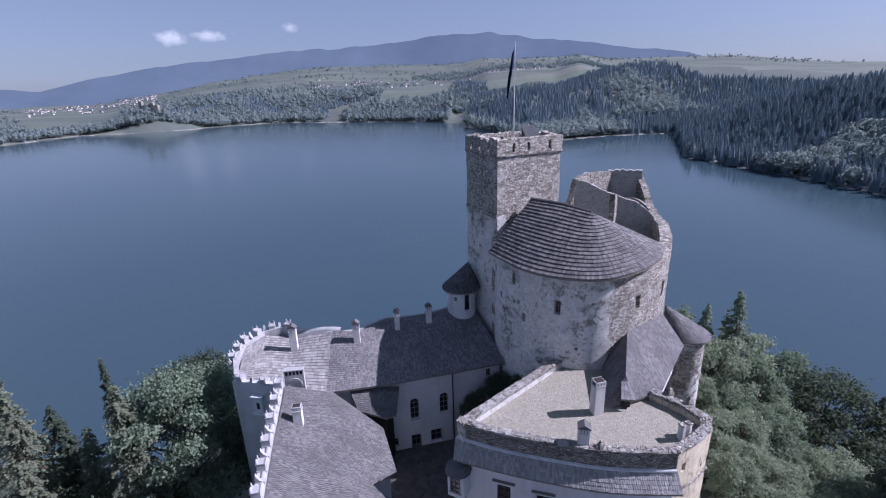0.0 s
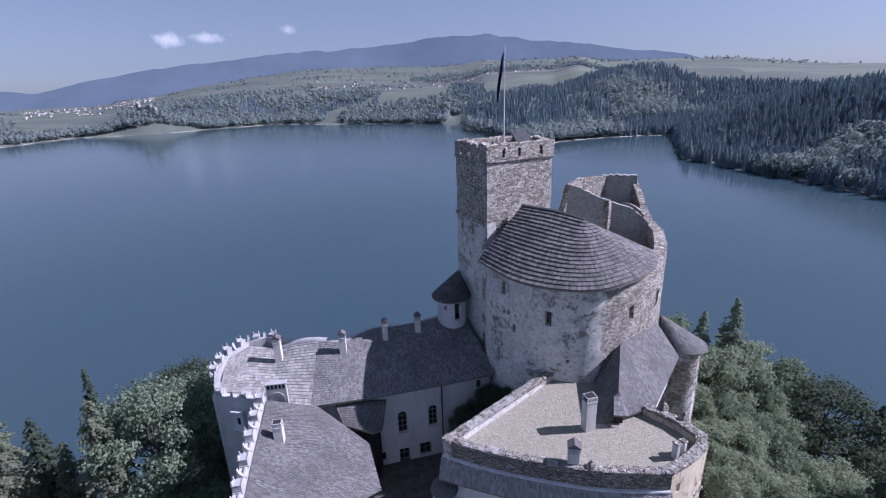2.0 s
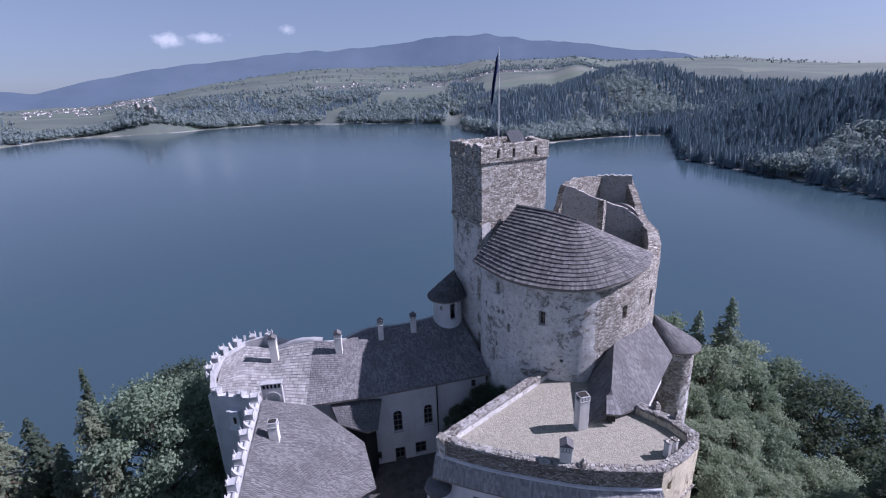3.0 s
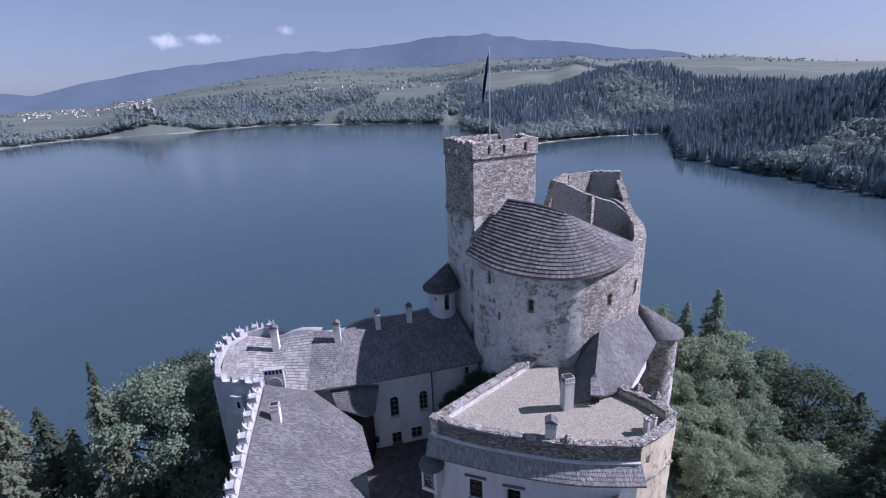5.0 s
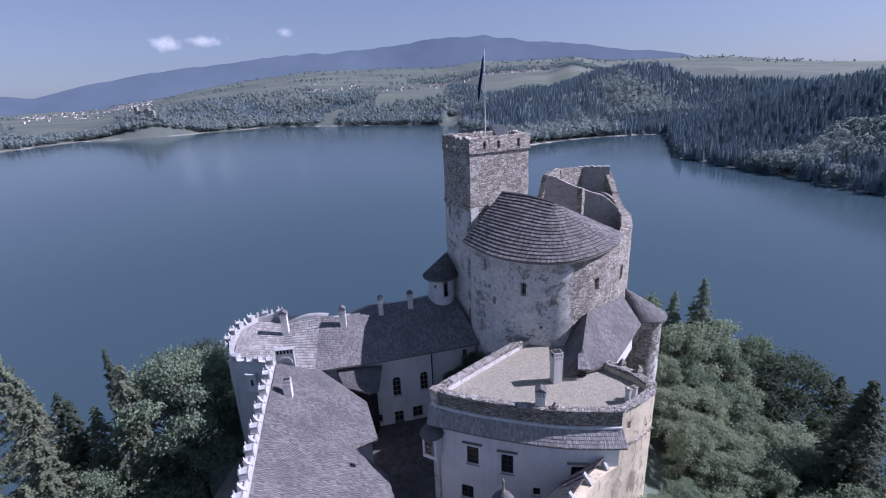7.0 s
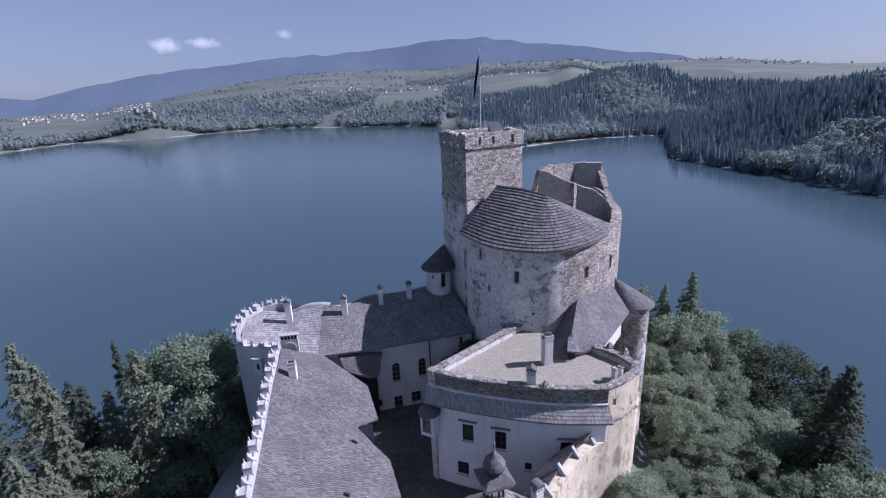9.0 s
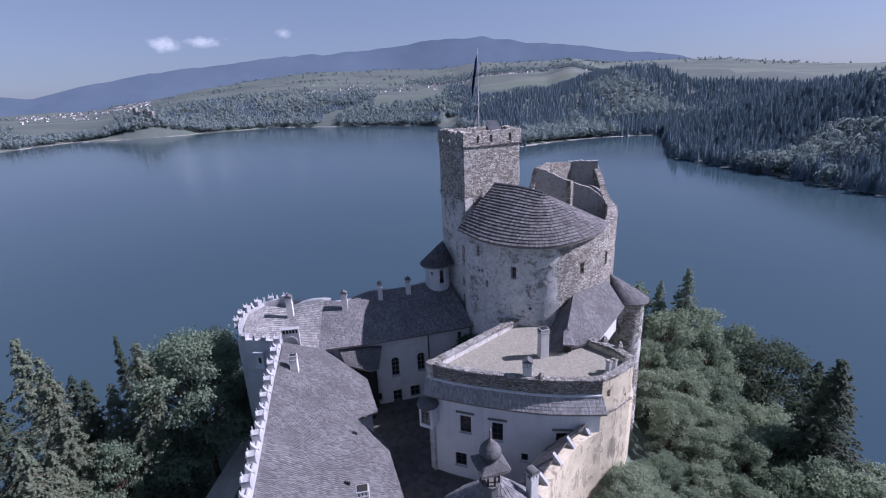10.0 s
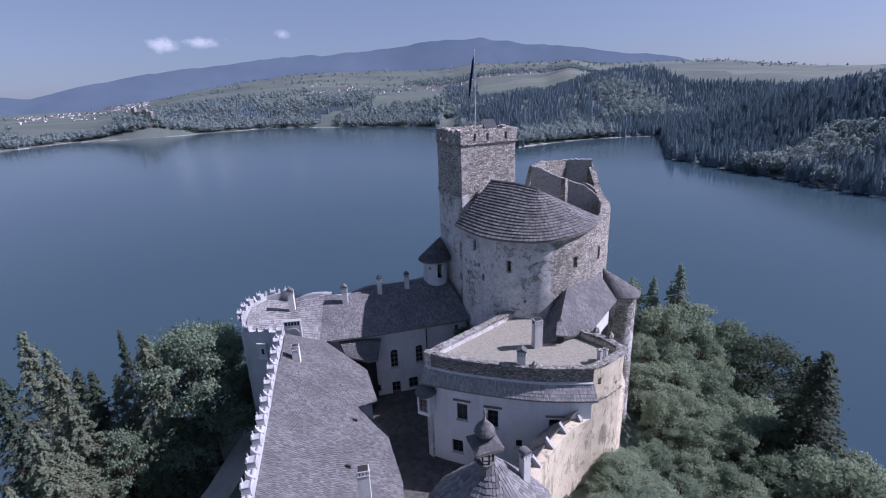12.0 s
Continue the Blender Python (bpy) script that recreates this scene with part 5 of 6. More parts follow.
def slope_trees():
    rnd = random.Random(5)
    b1 = broadleaf(1, 15, 4.6, 13500)
    b2 = broadleaf(2, 15, 5.0, 14500, "leaf_pale", "pale green broadleaf tree on the castle slope")
    b3 = broadleaf(3, 15, 4.0, 11500)
    b6 = broadleaf(14, 15, 4.4, 13500, "leaf_pale", "pale green broadleaf tree on the castle slope")
    b4 = broadleaf(8, 15, 5.6, 40000, "leaf", "large round-crowned maple on the castle slope", 0.22)
    b5 = broadleaf(9, 15, 5.4, 20000, "needle", "dark round-crowned tree on the castle slope", 0.22)
    s1 = spruce(4, 22, 4.9, "needle", 80)
    s2 = spruce(6, 22, 3.0, "needle", 66)
    s3 = spruce(11, 22, 4.4, "leaf", 62, "feathery green spruce on the castle slope")
    l1 = spruce(7, 20, 5.0, "larch", 165, "pale feathery larch on the castle slope", 0.18)
    protos = {"a": (b1, 16), "p": (b2, 16), "q": (b6, 16), "c": (b3, 16), "m": (b4, 15), "d": (b5, 15), "s": (s1, 22), "t": (s2, 22), "g": (s3, 22), "l": (l1, 20)}
    # kind, x, y, height of the top, breadth
    spots = [
        ("l", -58.0, 51.5, 37.5, 1.2), ("l", -47.5, 43.0, 39.0, 1.15), ("t", -44.0, 44.5, 34.5, 1.2), ("l", -38.0, 33.5, 38.5, 1.15), ("l", -36.0, 29.0, 36.5, 1.05), ("s", -54.5, 54.4, 29.1, 1.1),
        ("t", -52.1, 62.2, 31.7, 0.9), ("l", -32.0, 38.6, 42.7, 1.05), ("m", -28.6, 42.6, 39.9, 1.05), ("d", -37.5, 61.0, 31.0, 1.1), ("c", -23.2, 46.0, 34.0, 1.0),
        ("l", -38.0, 41.0, 36.0, 1.0), ("c", -35.0, 34.7, 33.0, 0.8), ("l", -34.4, 25.0, 40.5, 1.1), ("l", -34.5, 21.5, 37.5, 0.9), ("s", -42.0, 31.0, 43.0, 1.0), ("p", -29.5, 18.0, 34.5, 0.9),
        ("g", 43.6, 63.9, 38.6, 1.25), ("g", 34.0, 61.0, 37.2, 1.0), ("g", 40.0, 65.5, 35.8, 1.1), ("a", 56.8, 69.3, 24.6, 1.1), ("d", 59.2, 62.4, 22.8, 1.4), ("s", 66.1, 60.2, 22.0, 1.35), ("s", 50.0, 39.8, 35.6, 1.4),
        ("s", 54.0, 43.5, 33.0, 1.35), ("p", 46.5, 29.5, 28.5, 1.0), ("p", 53.0, 33.0, 24.5, 1.0), ("d", 5.3, 44.9, 38.0, 0.5), ("d", 7.4, 43.8, 38.4, 0.5), ("d", 2.6, 44.3, 36.0, 0.42), ("d", 8.6, 42.6, 38.3, 0.4),
        ("p", 20.2, 27.8, 30.6, 1.2), ("p", 18.6, 25.4, 30.8, 1.0), ("p", 22.8, 25.6, 30.2, 1.3), ("p", 17.2, 23.0, 30.6, 1.0), ("a", 20.4, 22.4, 30.4, 1.3), ("c", 18.6, 19.5, 31.0, 1.2), ("a", 21.0, 16.5, 31.5, 1.2), ("c", 22.6, 30.4, 29.6, 1.0), ("p", 15.0, 19.0, 31.0, 1.0),
    ]
    # the close canopy on the slope below the curtain wall
    crest = ((35.2, 63.3, 37.1), (41.5, 65.0, 34.6), (46.5, 61.5, 29.5), (51.5, 59.0, 19.5), (36.1, 56.5, 33.0), (40.7, 54.7, 29.6), (47.9, 49.0, 22.5), (32.6, 47.1, 32.2),
             (39.3, 41.8, 26.9), (41.8, 38.8, 25.8), (27.3, 41.7, 31.8), (27.4, 36.8, 29.1), (35.0, 33.5, 26.1), (24.2, 27.2, 29.3), (40.9, 27.9, 25.7), (45.7, 33.9, 24.4), (28.0, 20.0, 28.5), (36.0, 20.0, 26.0))
    placed = [(s[1], s[2]) for s in spots]
    for _ in range(2600):
        x, y = rnd.uniform(23, 64), rnd.uniform(15, 68)
        near = sorted((math.hypot(x - q[0], y - q[1]) + 0.3, q[2]) for q in crest)[:4]
        if near[0][0] > 6.5 or (x > 47.5 and y > 51) or x < table(((0, 21), (30, 24.5), (45, 30.5), (70, 34)), y):
            continue
        if min(math.hypot(x - p[0], y - p[1]) for p in placed) < 4.3:
            continue
        placed.append((x, y))
        top = sum(z / d ** 2 for d, z in near) / sum(1 / d ** 2 for d, z in near)
        spots.append((rnd.choice("aapppqqqc"), x, y, top + rnd.uniform(-3.6, 0.1), rnd.uniform(0.75, 1.15)))
    for k, x, y, top, wide in spots:
        proto, h = protos[k]
        plant(proto, x, y, top, h, rnd.uniform(0, 360), wide)
    for proto, h in protos.values():
        for o in (*proto.children_recursive, proto):
            bpy.data.objects.remove(o)


slope_trees()


def far_wood(name, spots, mat, conifer, seed, label, sprays=22, spray=0.13):
    """Woods across the lake: every tree a ragged crown of small sprays, all in one mesh."""
    rnd = np.random.default_rng(seed)
    verts, faces, base = [], [], 0
    for x, y, h in spots:
        z = height(x, y) - 0.5
        n = sprays
        f = rnd.random(n) ** (1.3 if conifer else 1.0)
        a = rnd.random(n) * 2 * math.pi
        if conifer:
            w = h * 0.25 * (0.75 + 0.5 * rnd.random())
            r = w * (1.02 - f) * (0.75 + 0.45 * rnd.random(n))
            zz = z + h * (0.06 + 0.92 * f)
            size = spray * 0.75 * h * (1.15 - f)
        else:
            w = h * 0.42 * (0.8 + 0.4 * rnd.random())
            t = np.arccos(1 - 1.6 * rnd.random(n))
            r = w * np.sin(t) * (0.8 + 0.4 * rnd.random(n))
            zz = z + h * 0.58 + h * 0.42 * np.cos(t) * (0.85 + 0.3 * rnd.random(n))
            f = np.cos(t)
            size = spray * h * np.ones(n)
        c = np.stack([x + r * np.cos(a), y + r * np.sin(a), zz], 1)
        up = 0.45 * np.ones(n) if conifer else np.clip(f, -0.2, 1)
        out = np.stack([np.cos(a), np.sin(a), up], 1) + (rnd.random((n, 3)) - 0.5) * 0.35
        out /= np.linalg.norm(out, axis=1, keepdims=True)
        if conifer:
            # boughs hang down the cone
            d1 = np.stack([-np.sin(a), np.cos(a), 0 * a], 1)
            d1 = d1 - out * (d1 * out).sum(1, keepdims=True)
        else:
            d1 = np.cross(out, rnd.random((n, 3)) - 0.5)
        d1 /= np.linalg.norm(d1, axis=1, keepdims=True) + 1e-9
        d2 = np.cross(out, d1)
        d2 *= np.where(d2[:, 2:] > 0, -1.0, 1.0) if conifer else 1.0
        s = (size * (0.6 + 0.8 * rnd.random(n)))[:, None]
        quad = np.stack([c - d1 * s * 0.6, c - d2 * s * 0.5 - out * s * 0.1, c + d1 * s * 0.6, c + d2 * s * 0.7], 1)
        verts.append(quad.reshape(-1, 3))
        # a narrow core, so that the crown is closed
        k = 5
        ang = np.arange(k) * 2 * math.pi / k + a[0]
        rc = w * (0.6 if conifer else 0.7)
        z0, z1 = (0.04, 0.96) if conifer else (0.30, 0.93)
        zm = z0 if conifer else 0.6
        core = [(x + rc * math.cos(q), y + rc * math.sin(q), z + h * zm) for q in ang] + [(x, y, z + h * z1), (x, y, z + h * z0 - 0.5)]
        verts.append(np.array(core))
        faces += [(base + 4 * i, base + 4 * i + 1, base + 4 * i + 2, base + 4 * i + 3) for i in range(n)]
        b = base + 4 * n
        faces += [(b + i, b + (i + 1) % k, b + k) for i in range(k)] + [(b + (i + 1) % k, b + i, b + k + 1) for i in range(k)]
        base = b + k + 2
    v = np.concatenate(verts)
    me = bpy.data.meshes.new(name)
    me.from_pydata(v.tolist(), [], faces)
    me.materials.append(M[mat])
    ob = new(name, me)
    return tagged(ob, label, "woods", "", "stuff")


# meadows kept free of trees: azimuth from and to, distance from and to
MEADOWS = ((-12.9, -11.0, 1090, 1290), (-11.6, -7.6, 1225, 1300), (-6.6, 1.2, 1255, 1640), (5.4, 14.6, 1370, 1830), (1.0, 3.2, 900, 1130), (-40.5, -33.0, 1280, 2500))


def open_field(az, r):
    k = noise.noise((az * 0.9, r * 0.012, 4.4))
    return any(a + 0.5 * k < az < b + 0.5 * k and c + 25 * k < r < d + 25 * k for a, b, c, d in MEADOWS)


def scatter_woods():
    rnd = random.Random(12)
    con, leaf, spurc, spurl, farc, farl = [], [], [], [], [], []
    # right-hand hill
    for _ in range(4600):
        az = rnd.uniform(25.8, 52)
        over = rnd.uniform(3, 330)
        r = table(NEAR_SHORE, az) + over
        x, y = r * math.sin(radians(az)), r * math.cos(radians(az))
        q = noise.noise((x * 0.016, y * 0.016, 5)) + 0.25 * smooth((az - 34) / 10) * smooth((150 - over) / 100)
        if q + rnd.uniform(-0.25, 0.25) + (0.12 if over < 25 else 0) > 0.56:
            spurl.append((x, y, rnd.uniform(9, 16)))
        else:
            spurc.append((x, y, rnd.triangular(8, 20, 13)))
    # middle hill and behind
    for _ in range(9600):
        az = rnd.uniform(1.6, 46)
        over = 3 + (800 - 400 * smooth((az - 20) / 8)) * rnd.random() ** 1.3
        r = table(SHORE, az) + over
        x, y = r * math.sin(radians(az)), r * math.cos(radians(az))
        q = noise.noise((x * 0.007, y * 0.007, 2)) + (0.55 if over < 45 else 0.2 if over < 90 else 0)
        if open_field(az, r) or az < 15 and r > 1700:
            continue
        if q + rnd.uniform(-0.2, 0.2) > 0.44:
            leaf.append((x, y, rnd.uniform(9, 16)))
        else:
            con.append((x, y, rnd.triangular(8, 19, 12)))
    # far shore
    for _ in range(6400):
        az = rnd.uniform(-46, 3)
        over = abs(rnd.gauss(0, 1)) * 230 + 4
        r = table(SHORE, az) + over
        x, y = r * math.sin(radians(az)), r * math.cos(radians(az))
        q = noise.noise((x * 0.005, y * 0.005, 7))
        if open_field(az, r) or q > (0.42 if az > -30 else 0.5 if over < 150 else 0.1):
            continue
        if az < -33 and over > 80 and q > -0.15:
            continue
        mixed = noise.noise((x * 0.009, y * 0.009, 12)) + (0.35 if over < 60 else 0.0)
        (farl if mixed + rnd.uniform(-0.3, 0.3) > -0.05 else farc).append((x, y, rnd.uniform(9, 17)))
    # scrub on the rock below the far ruin
    for _ in range(420):
        az = rnd.uniform(-34.5, -26.5)
        r = table(SHORE, az) + rnd.uniform(3, 95)
        x, y = r * math.sin(radians(az)), r * math.cos(radians(az))
        farl.append((x, y, rnd.uniform(5, 10)))
    # hedges and groups in the fields, the wood behind the village
    for _ in range(4800):
        az, r = rnd.uniform(-42, 40), rnd.uniform(1500, 3600)
        x, y = r * math.sin(radians(az)), r * math.cos(radians(az))
        grove = noise.noise((x * 0.0045, y * 0.0045, 17)) > 0.22
        hedge = abs(noise.noise((x * 0.002, y * 0.008, 31))) < 0.018
        behind = -2 < az < 18 and 1950 < r < 2500
        if open_field(az, r) or not (grove or hedge or behind) or az > 24 and r < 2600:
            continue
        (farl if rnd.random() < 0.6 else farc).append((x, y, rnd.uniform(8, 16)))
    # the dark wood behind the hill village
    for _ in range(1500):
        az, r = rnd.uniform(-3, 20), rnd.uniform(1960, 2350)
        x, y = r * math.sin(radians(az)), r * math.cos(radians(az))
        if noise.noise((x * 0.006, y * 0.006, 21)) > -0.2:
            (farl if rnd.random() < 0.4 else farc).append((x, y, rnd.uniform(10, 18)))
    # both wood colours already carry the haze over the lake
    far_wood("near_spruce_wood", spurc, "hazed_needle", True, 5, "dark spruce forest on the near wooded spur", 60, 0.095)
    far_wood("near_broadleaf_wood", spurl, "hazed_leaf", False, 6, "pale broadleaf trees on the near wooded spur", 70, 0.085)
    far_wood("spruce_wood", con, "hazed_needle", True, 1, "dense dark spruce forest on the lake hills", 30, 0.13)
    far_wood("broadleaf_wood", leaf, "hazed_leaf", False, 2, "pale green broadleaf trees among spruces by the lake", 40, 0.105)
    far_wood("shore_spruces", farc, "hazed_needle", True, 3, "distant dark spruces beyond the lake", 14, 0.19)
    far_wood("shore_broadleaf", farl, "hazed_leaf", False, 4, "distant broadleaf trees along the far shore", 20, 0.17)


scatter_woods()


# ---------------------------------------------------------------- courtyard, path
def ground_slabs():
    bm = bmesh.new()
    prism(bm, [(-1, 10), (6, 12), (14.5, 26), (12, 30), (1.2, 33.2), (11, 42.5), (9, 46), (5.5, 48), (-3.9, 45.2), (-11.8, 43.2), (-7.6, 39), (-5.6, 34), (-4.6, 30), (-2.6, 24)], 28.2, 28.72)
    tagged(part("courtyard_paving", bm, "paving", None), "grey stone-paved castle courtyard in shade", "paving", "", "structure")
    pts = smooth_line([(-24.2, 52, 0), (-23.6, 43, 0), (-24.2, 37, 0), (-25.2, 32.5, 0), (-25.8, 28, 0), (-26.2, 12, 0)], 8)
    ln = Line(pts)
    v, f = [], []
    n = 60
    for i in range(n + 1):
        s = ln.len * i / n
        p = ln.at(s)
        nrm, d = ln.out(s)
        for k in (-2.3, -0.6, 0.6, 2.3):
            x, y = p[0] + nrm.x * k, p[1] + nrm.y * k
            v.append((x, y, max(height(p[0], p[1]), height(x, y)) + (0.12 if abs(k) < 1 else 0.06)))
    for i in range(n):
        for k in range(3):
            a = i * 4 + k
            f.append((a, a + 1, a + 5, a + 4))
    tagged(obj_from("path", v, f, "gravel", None), "pale gravel path below the castle wall", "path", "", "structure")


ground_slabs()


# ---------------------------------------------------------------- crest of merlons
def merlon_block(at, turn, lean):
    th = thing("crest_merlon", at, "white plastered block merlon with horned corners", "merlon", "attic crest")
    m = Matrix.Translation(at) @ pose(0, 0, 0, 0, 0, turn) @ pose(0, 0, 0, lean, 0, 0) @ Matrix.Diagonal((0.78, 0.8, 0.8, 1))
    bm = bmesh.new()
    prof = [(0.28, -0.25), (0.28, 0.0), (0.22, 0.1), (0.22, 0.74), (0.30, 0.82), (0.26, 0.92), (0.1, 0.84), (-0.2, 0.80), (-0.5, 0.84), (-0.68, 0.95), (-0.74, 0.82), (-0.66, 0.74), (-0.62, 0.05), (-0.4, -0.25)]
    a = [bm.verts.new(m @ Vector((x, -0.42, z))) for x, z in prof]
    b = [bm.verts.new(m @ Vector((x, 0.42, z))) for x, z in prof]
    k = len(prof)
    for i in range(k):
        bm.faces.new((a[i], a[(i + 1) % k], b[(i + 1) % k], b[i]))
    bm.faces.new(a[::-1])
    bm.faces.new(b)
    part("merlon_body", bm, "attic", th)
    for y in (-0.34, 0.34):
        bm = bmesh.new()
        bm_lathe(bm, [(0.11, 0.84), (0.12, 0.96), (0.07, 1.06), (0.09, 1.16), (0.01, 1.38)], 6, (-0.6, y, 0))
        bmesh.ops.transform(bm, matrix=m, verts=bm.verts)
        part("horn", bm, "attic", th)
    bm = bmesh.new()
    bm_box(bm, (-0.22, 0, 0.8), (1.06, 0.94, 0.06), m, 0.02)
    part("moulding", bm, "attic", th)
    bm = bmesh.new()
    bm_box(bm, (-0.2, 0, 0.02), (0.98, 0.94, 0.09), m, 0.02)
    part("plinth", bm, "attic", th)
    return th


def merlon_spike(at, turn, lean):
    th = thing("crest_finial", at, "white plastered pointed finial between merlons", "finial", "attic crest")
    m = Matrix.Translation(at) @ pose(0, 0, 0, 0, 0, turn) @ pose(0, 0, 0, lean, 0, 0) @ Matrix.Diagonal((0.78, 0.8, 0.8, 1))
    bm = bmesh.new()
    prof = [(0.28, -0.25), (0.26, 0.02), (0.02, 0.12), (-0.22, 0.32), (-0.42, 0.66), (-0.5, 0.95), (-0.6, 0.6), (-0.6, 0.05), (-0.4, -0.25)]
    a = [bm.verts.new(m @ Vector((x, -0.16, z))) for x, z in prof]
    b = [bm.verts.new(m @ Vector((x, 0.16, z))) for x, z in prof]
    k = len(prof)
    for i in range(k):
        bm.faces.new((a[i], a[(i + 1) % k], b[(i + 1) % k], b[i]))
    bm.faces.new(a[::-1])
    bm.faces.new(b)
    part("finial_body", bm, "attic", th)
    return th


def crest_row(pts, s0, s1, step, ztop):
    ln = Line(pts)
    s, k = s0, 0
    rnd = random.Random(3)
    while s < s1:
        p = ln.at(s)
        nrm, d = ln.out(s)
        turn = math.degrees(math.atan2(d.y, d.x)) + rnd.uniform(-3, 3)
        at = (p[0] - nrm.x * 0.05, p[1] - nrm.y * 0.05, ztop(s))
        (merlon_block if k % 2 == 0 else merlon_spike)(at, turn + 90, rnd.uniform(-3, 3))
        s += step * rnd.uniform(0.95, 1.05)
        k += 1


crest_row(WEST_LINE[1:], 0.7, 30, 1.2, lambda s: table(((0, 41.35), (5, 41.05), (9, 40.55), (17, 39.95), (35, 38.6)), s))


def coping_strip(pts, ztop, wide=1.0):
    """White rounded coping between the crest and the shingles."""
    ln = Line(pts)
    n = int(ln.len / 0.5)
    bm = bmesh.new()
    last = None
    for i in range(n + 1):
        s = ln.len * i / n
        p = ln.at(s)
        nrm, d = ln.out(min(max(s, 0.06), ln.len - 0.06))
        z = ztop(s)
        row = [bm.verts.new((p[0] + nrm.x * o * wide, p[1] + nrm.y * o * wide, z + h)) for o, h in ((0.18, -0.25), (0.18, -0.03), (0.0, 0.03), (-0.14, 0.0), (-0.22, -0.14), (-0.30, -0.6))]
        if last:
            for a, b, c, e in zip(last, last[1:], row[1:], row):
                bm.faces.new((a, b, c, e))
        last = row
    bmesh.ops.recalc_face_normals(bm, faces=bm.faces)
    for f in bm.faces:
        f.smooth = True
    th = thing("wall_coping", (pts[0][0], pts[0][1], ztop(0)), "white plastered coping along the crested wall", "coping")
    part("coping", bm, "attic", th)


coping_strip(WEST_LINE[1:], lambda s: table(((0, 41.35), (5, 41.05), (9, 40.55), (17, 39.95), (35, 38.6)), s) + 0.02)
coping_strip(smooth_line([(-12.4, 49.5), (-13.4, 49.5), (-15.0, 49.7), (-16.3, 49.8), (-18.4, 49.8)], 4), lambda s: table(((0, 41.75), (1.0, 41.85), (2.6, 41.75), (4.0, 41.4), (6.2, 40.5)), s), 1.7)
NW_LINE = [(-16.0, 50.25), (-19.6, 51.0), (-21.8, 50.2), (-23.2, 47.5), (-22.8, 44.0), (-21.4, 40.9)]
crest_row(NW_LINE, 3.2, 13.6, 0.9, lambda s: 41.15)
crest_row(WEST_LINE[:2], 0.8, 4.6, 1.4, lambda s: 40.9)


# ---------------------------------------------------------------- gable with a round window, porch, oriel
def gable_dormer():
    th = thing("gable_dormer", (-15.2, 40.4, 39), "white gable wall with a round niche and small arcade", "gable")
    m = Matrix.Translation((-15.25, 40.5, 39.2)) @ pose(0, 0, 0, 0, 0, 8)
    bm = bmesh.new()
    bm_box(bm, (0, 0, 1.2), (1.9, 0.5, 2.4), m, 0.03)
    part("gable_wall", bm, "attic", th)
    bm = bmesh.new()
    bm_box(bm, (0, 0, 2.95), (2.0, 0.62, 0.12), m, 0.02)
    part("cornice", bm, "attic", th)
    # near-black backing gives the arcade its painted shade
    bm = bmesh.new()
    bm_box(bm, (0, 0.0, 2.65), (1.7, 0.3, 0.5), m)
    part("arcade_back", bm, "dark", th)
    for i in range(6):
        bm = bmesh.new()
        bm_box(bm, (-0.88 + i * 0.352, -0.16, 2.65), (0.12, 0.2, 0.5), m)
        part("arcade_pier", bm, "attic", th)
    bm = bmesh.new()
    n = 24
    r0, r1 = 0.62, 0.74
    ring = [[bm.verts.new(m @ Vector((r * math.cos(t), y, 1.35 + r * math.sin(t)))) for t in [2 * math.pi * i / n for i in range(n)]] for r, y in ((r0, -0.255), (r0, -0.33), (r1, -0.33), (r1, -0.255))]
    for a, b in zip(ring, ring[1:]):
        for i in range(n):
            bm.faces.new((a[i], a[(i + 1) % n], b[(i + 1) % n], b[i]))
    part("round_moulding", bm, "attic", th)
    bm = bmesh.new()
    bm.faces.new([bm.verts.new(m @ Vector((0.62 * math.cos(t), -0.256, 1.35 + 0.62 * math.sin(t)))) for t in [2 * math.pi * i / n for i in range(n)]])
    part("niche", bm, "chimney", th)
    return th


gable_dormer()


def porch():
    th = thing("porch", (-7, 41.5, 28), "small lean-to porch with shingle roof in the courtyard corner", "porch")
    roof([([(-9.4, 40.9, 36.7), (-6.4, 40.0, 36.4), (-5.5, 40.6, 36.3)], [(-10.6, 42.9, 38.0), (-6.8, 43.6, 37.6), (-5.4, 43.9, 37.4)])], th, "shingle", 0.32, 0.17, seed=81)
    # wall coloured near-black to paint the shade under the porch roof
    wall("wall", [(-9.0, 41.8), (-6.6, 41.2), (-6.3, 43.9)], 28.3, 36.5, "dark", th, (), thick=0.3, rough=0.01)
    return th


porch()


def oriel():
    th = thing("oriel", (0.6, 32.2, 34.5), "small white oriel bay with dark curved roof", "oriel")
    m = Matrix.Translation((0.55, 31.9, 34.9)) @ pose(0, 0, 0, 0, 0, -28)
    bm = bmesh.new()
    bm_box(bm, (0, 0, 1.25), (1.5, 1.2, 2.5), m, 0.03)
    part("bay", bm, "facade", th)
    bm = bmesh.new()
    rings = bm_lathe(bm, [(1.15, 0.0), (1.05, 0.35), (0.7, 0.62), (0.2, 0.75)], 12, (0, 0, 2.5))
    bmesh.ops.transform(bm, matrix=m, verts=bm.verts)
    part("bay_roof", bm, "shingle_dark", th, "dark rounded shingle cap")
    ln = Line([tuple((m @ Vector((-0.75, -0.63, 0)))[:2]), tuple((m @ Vector((0.75, -0.63, 0)))[:2])])
    window(ln, 0.3, 1.2, 35.5, 37.0, th, inset=-0.03, bars=(1, 2), sill=True)
    return th


oriel()


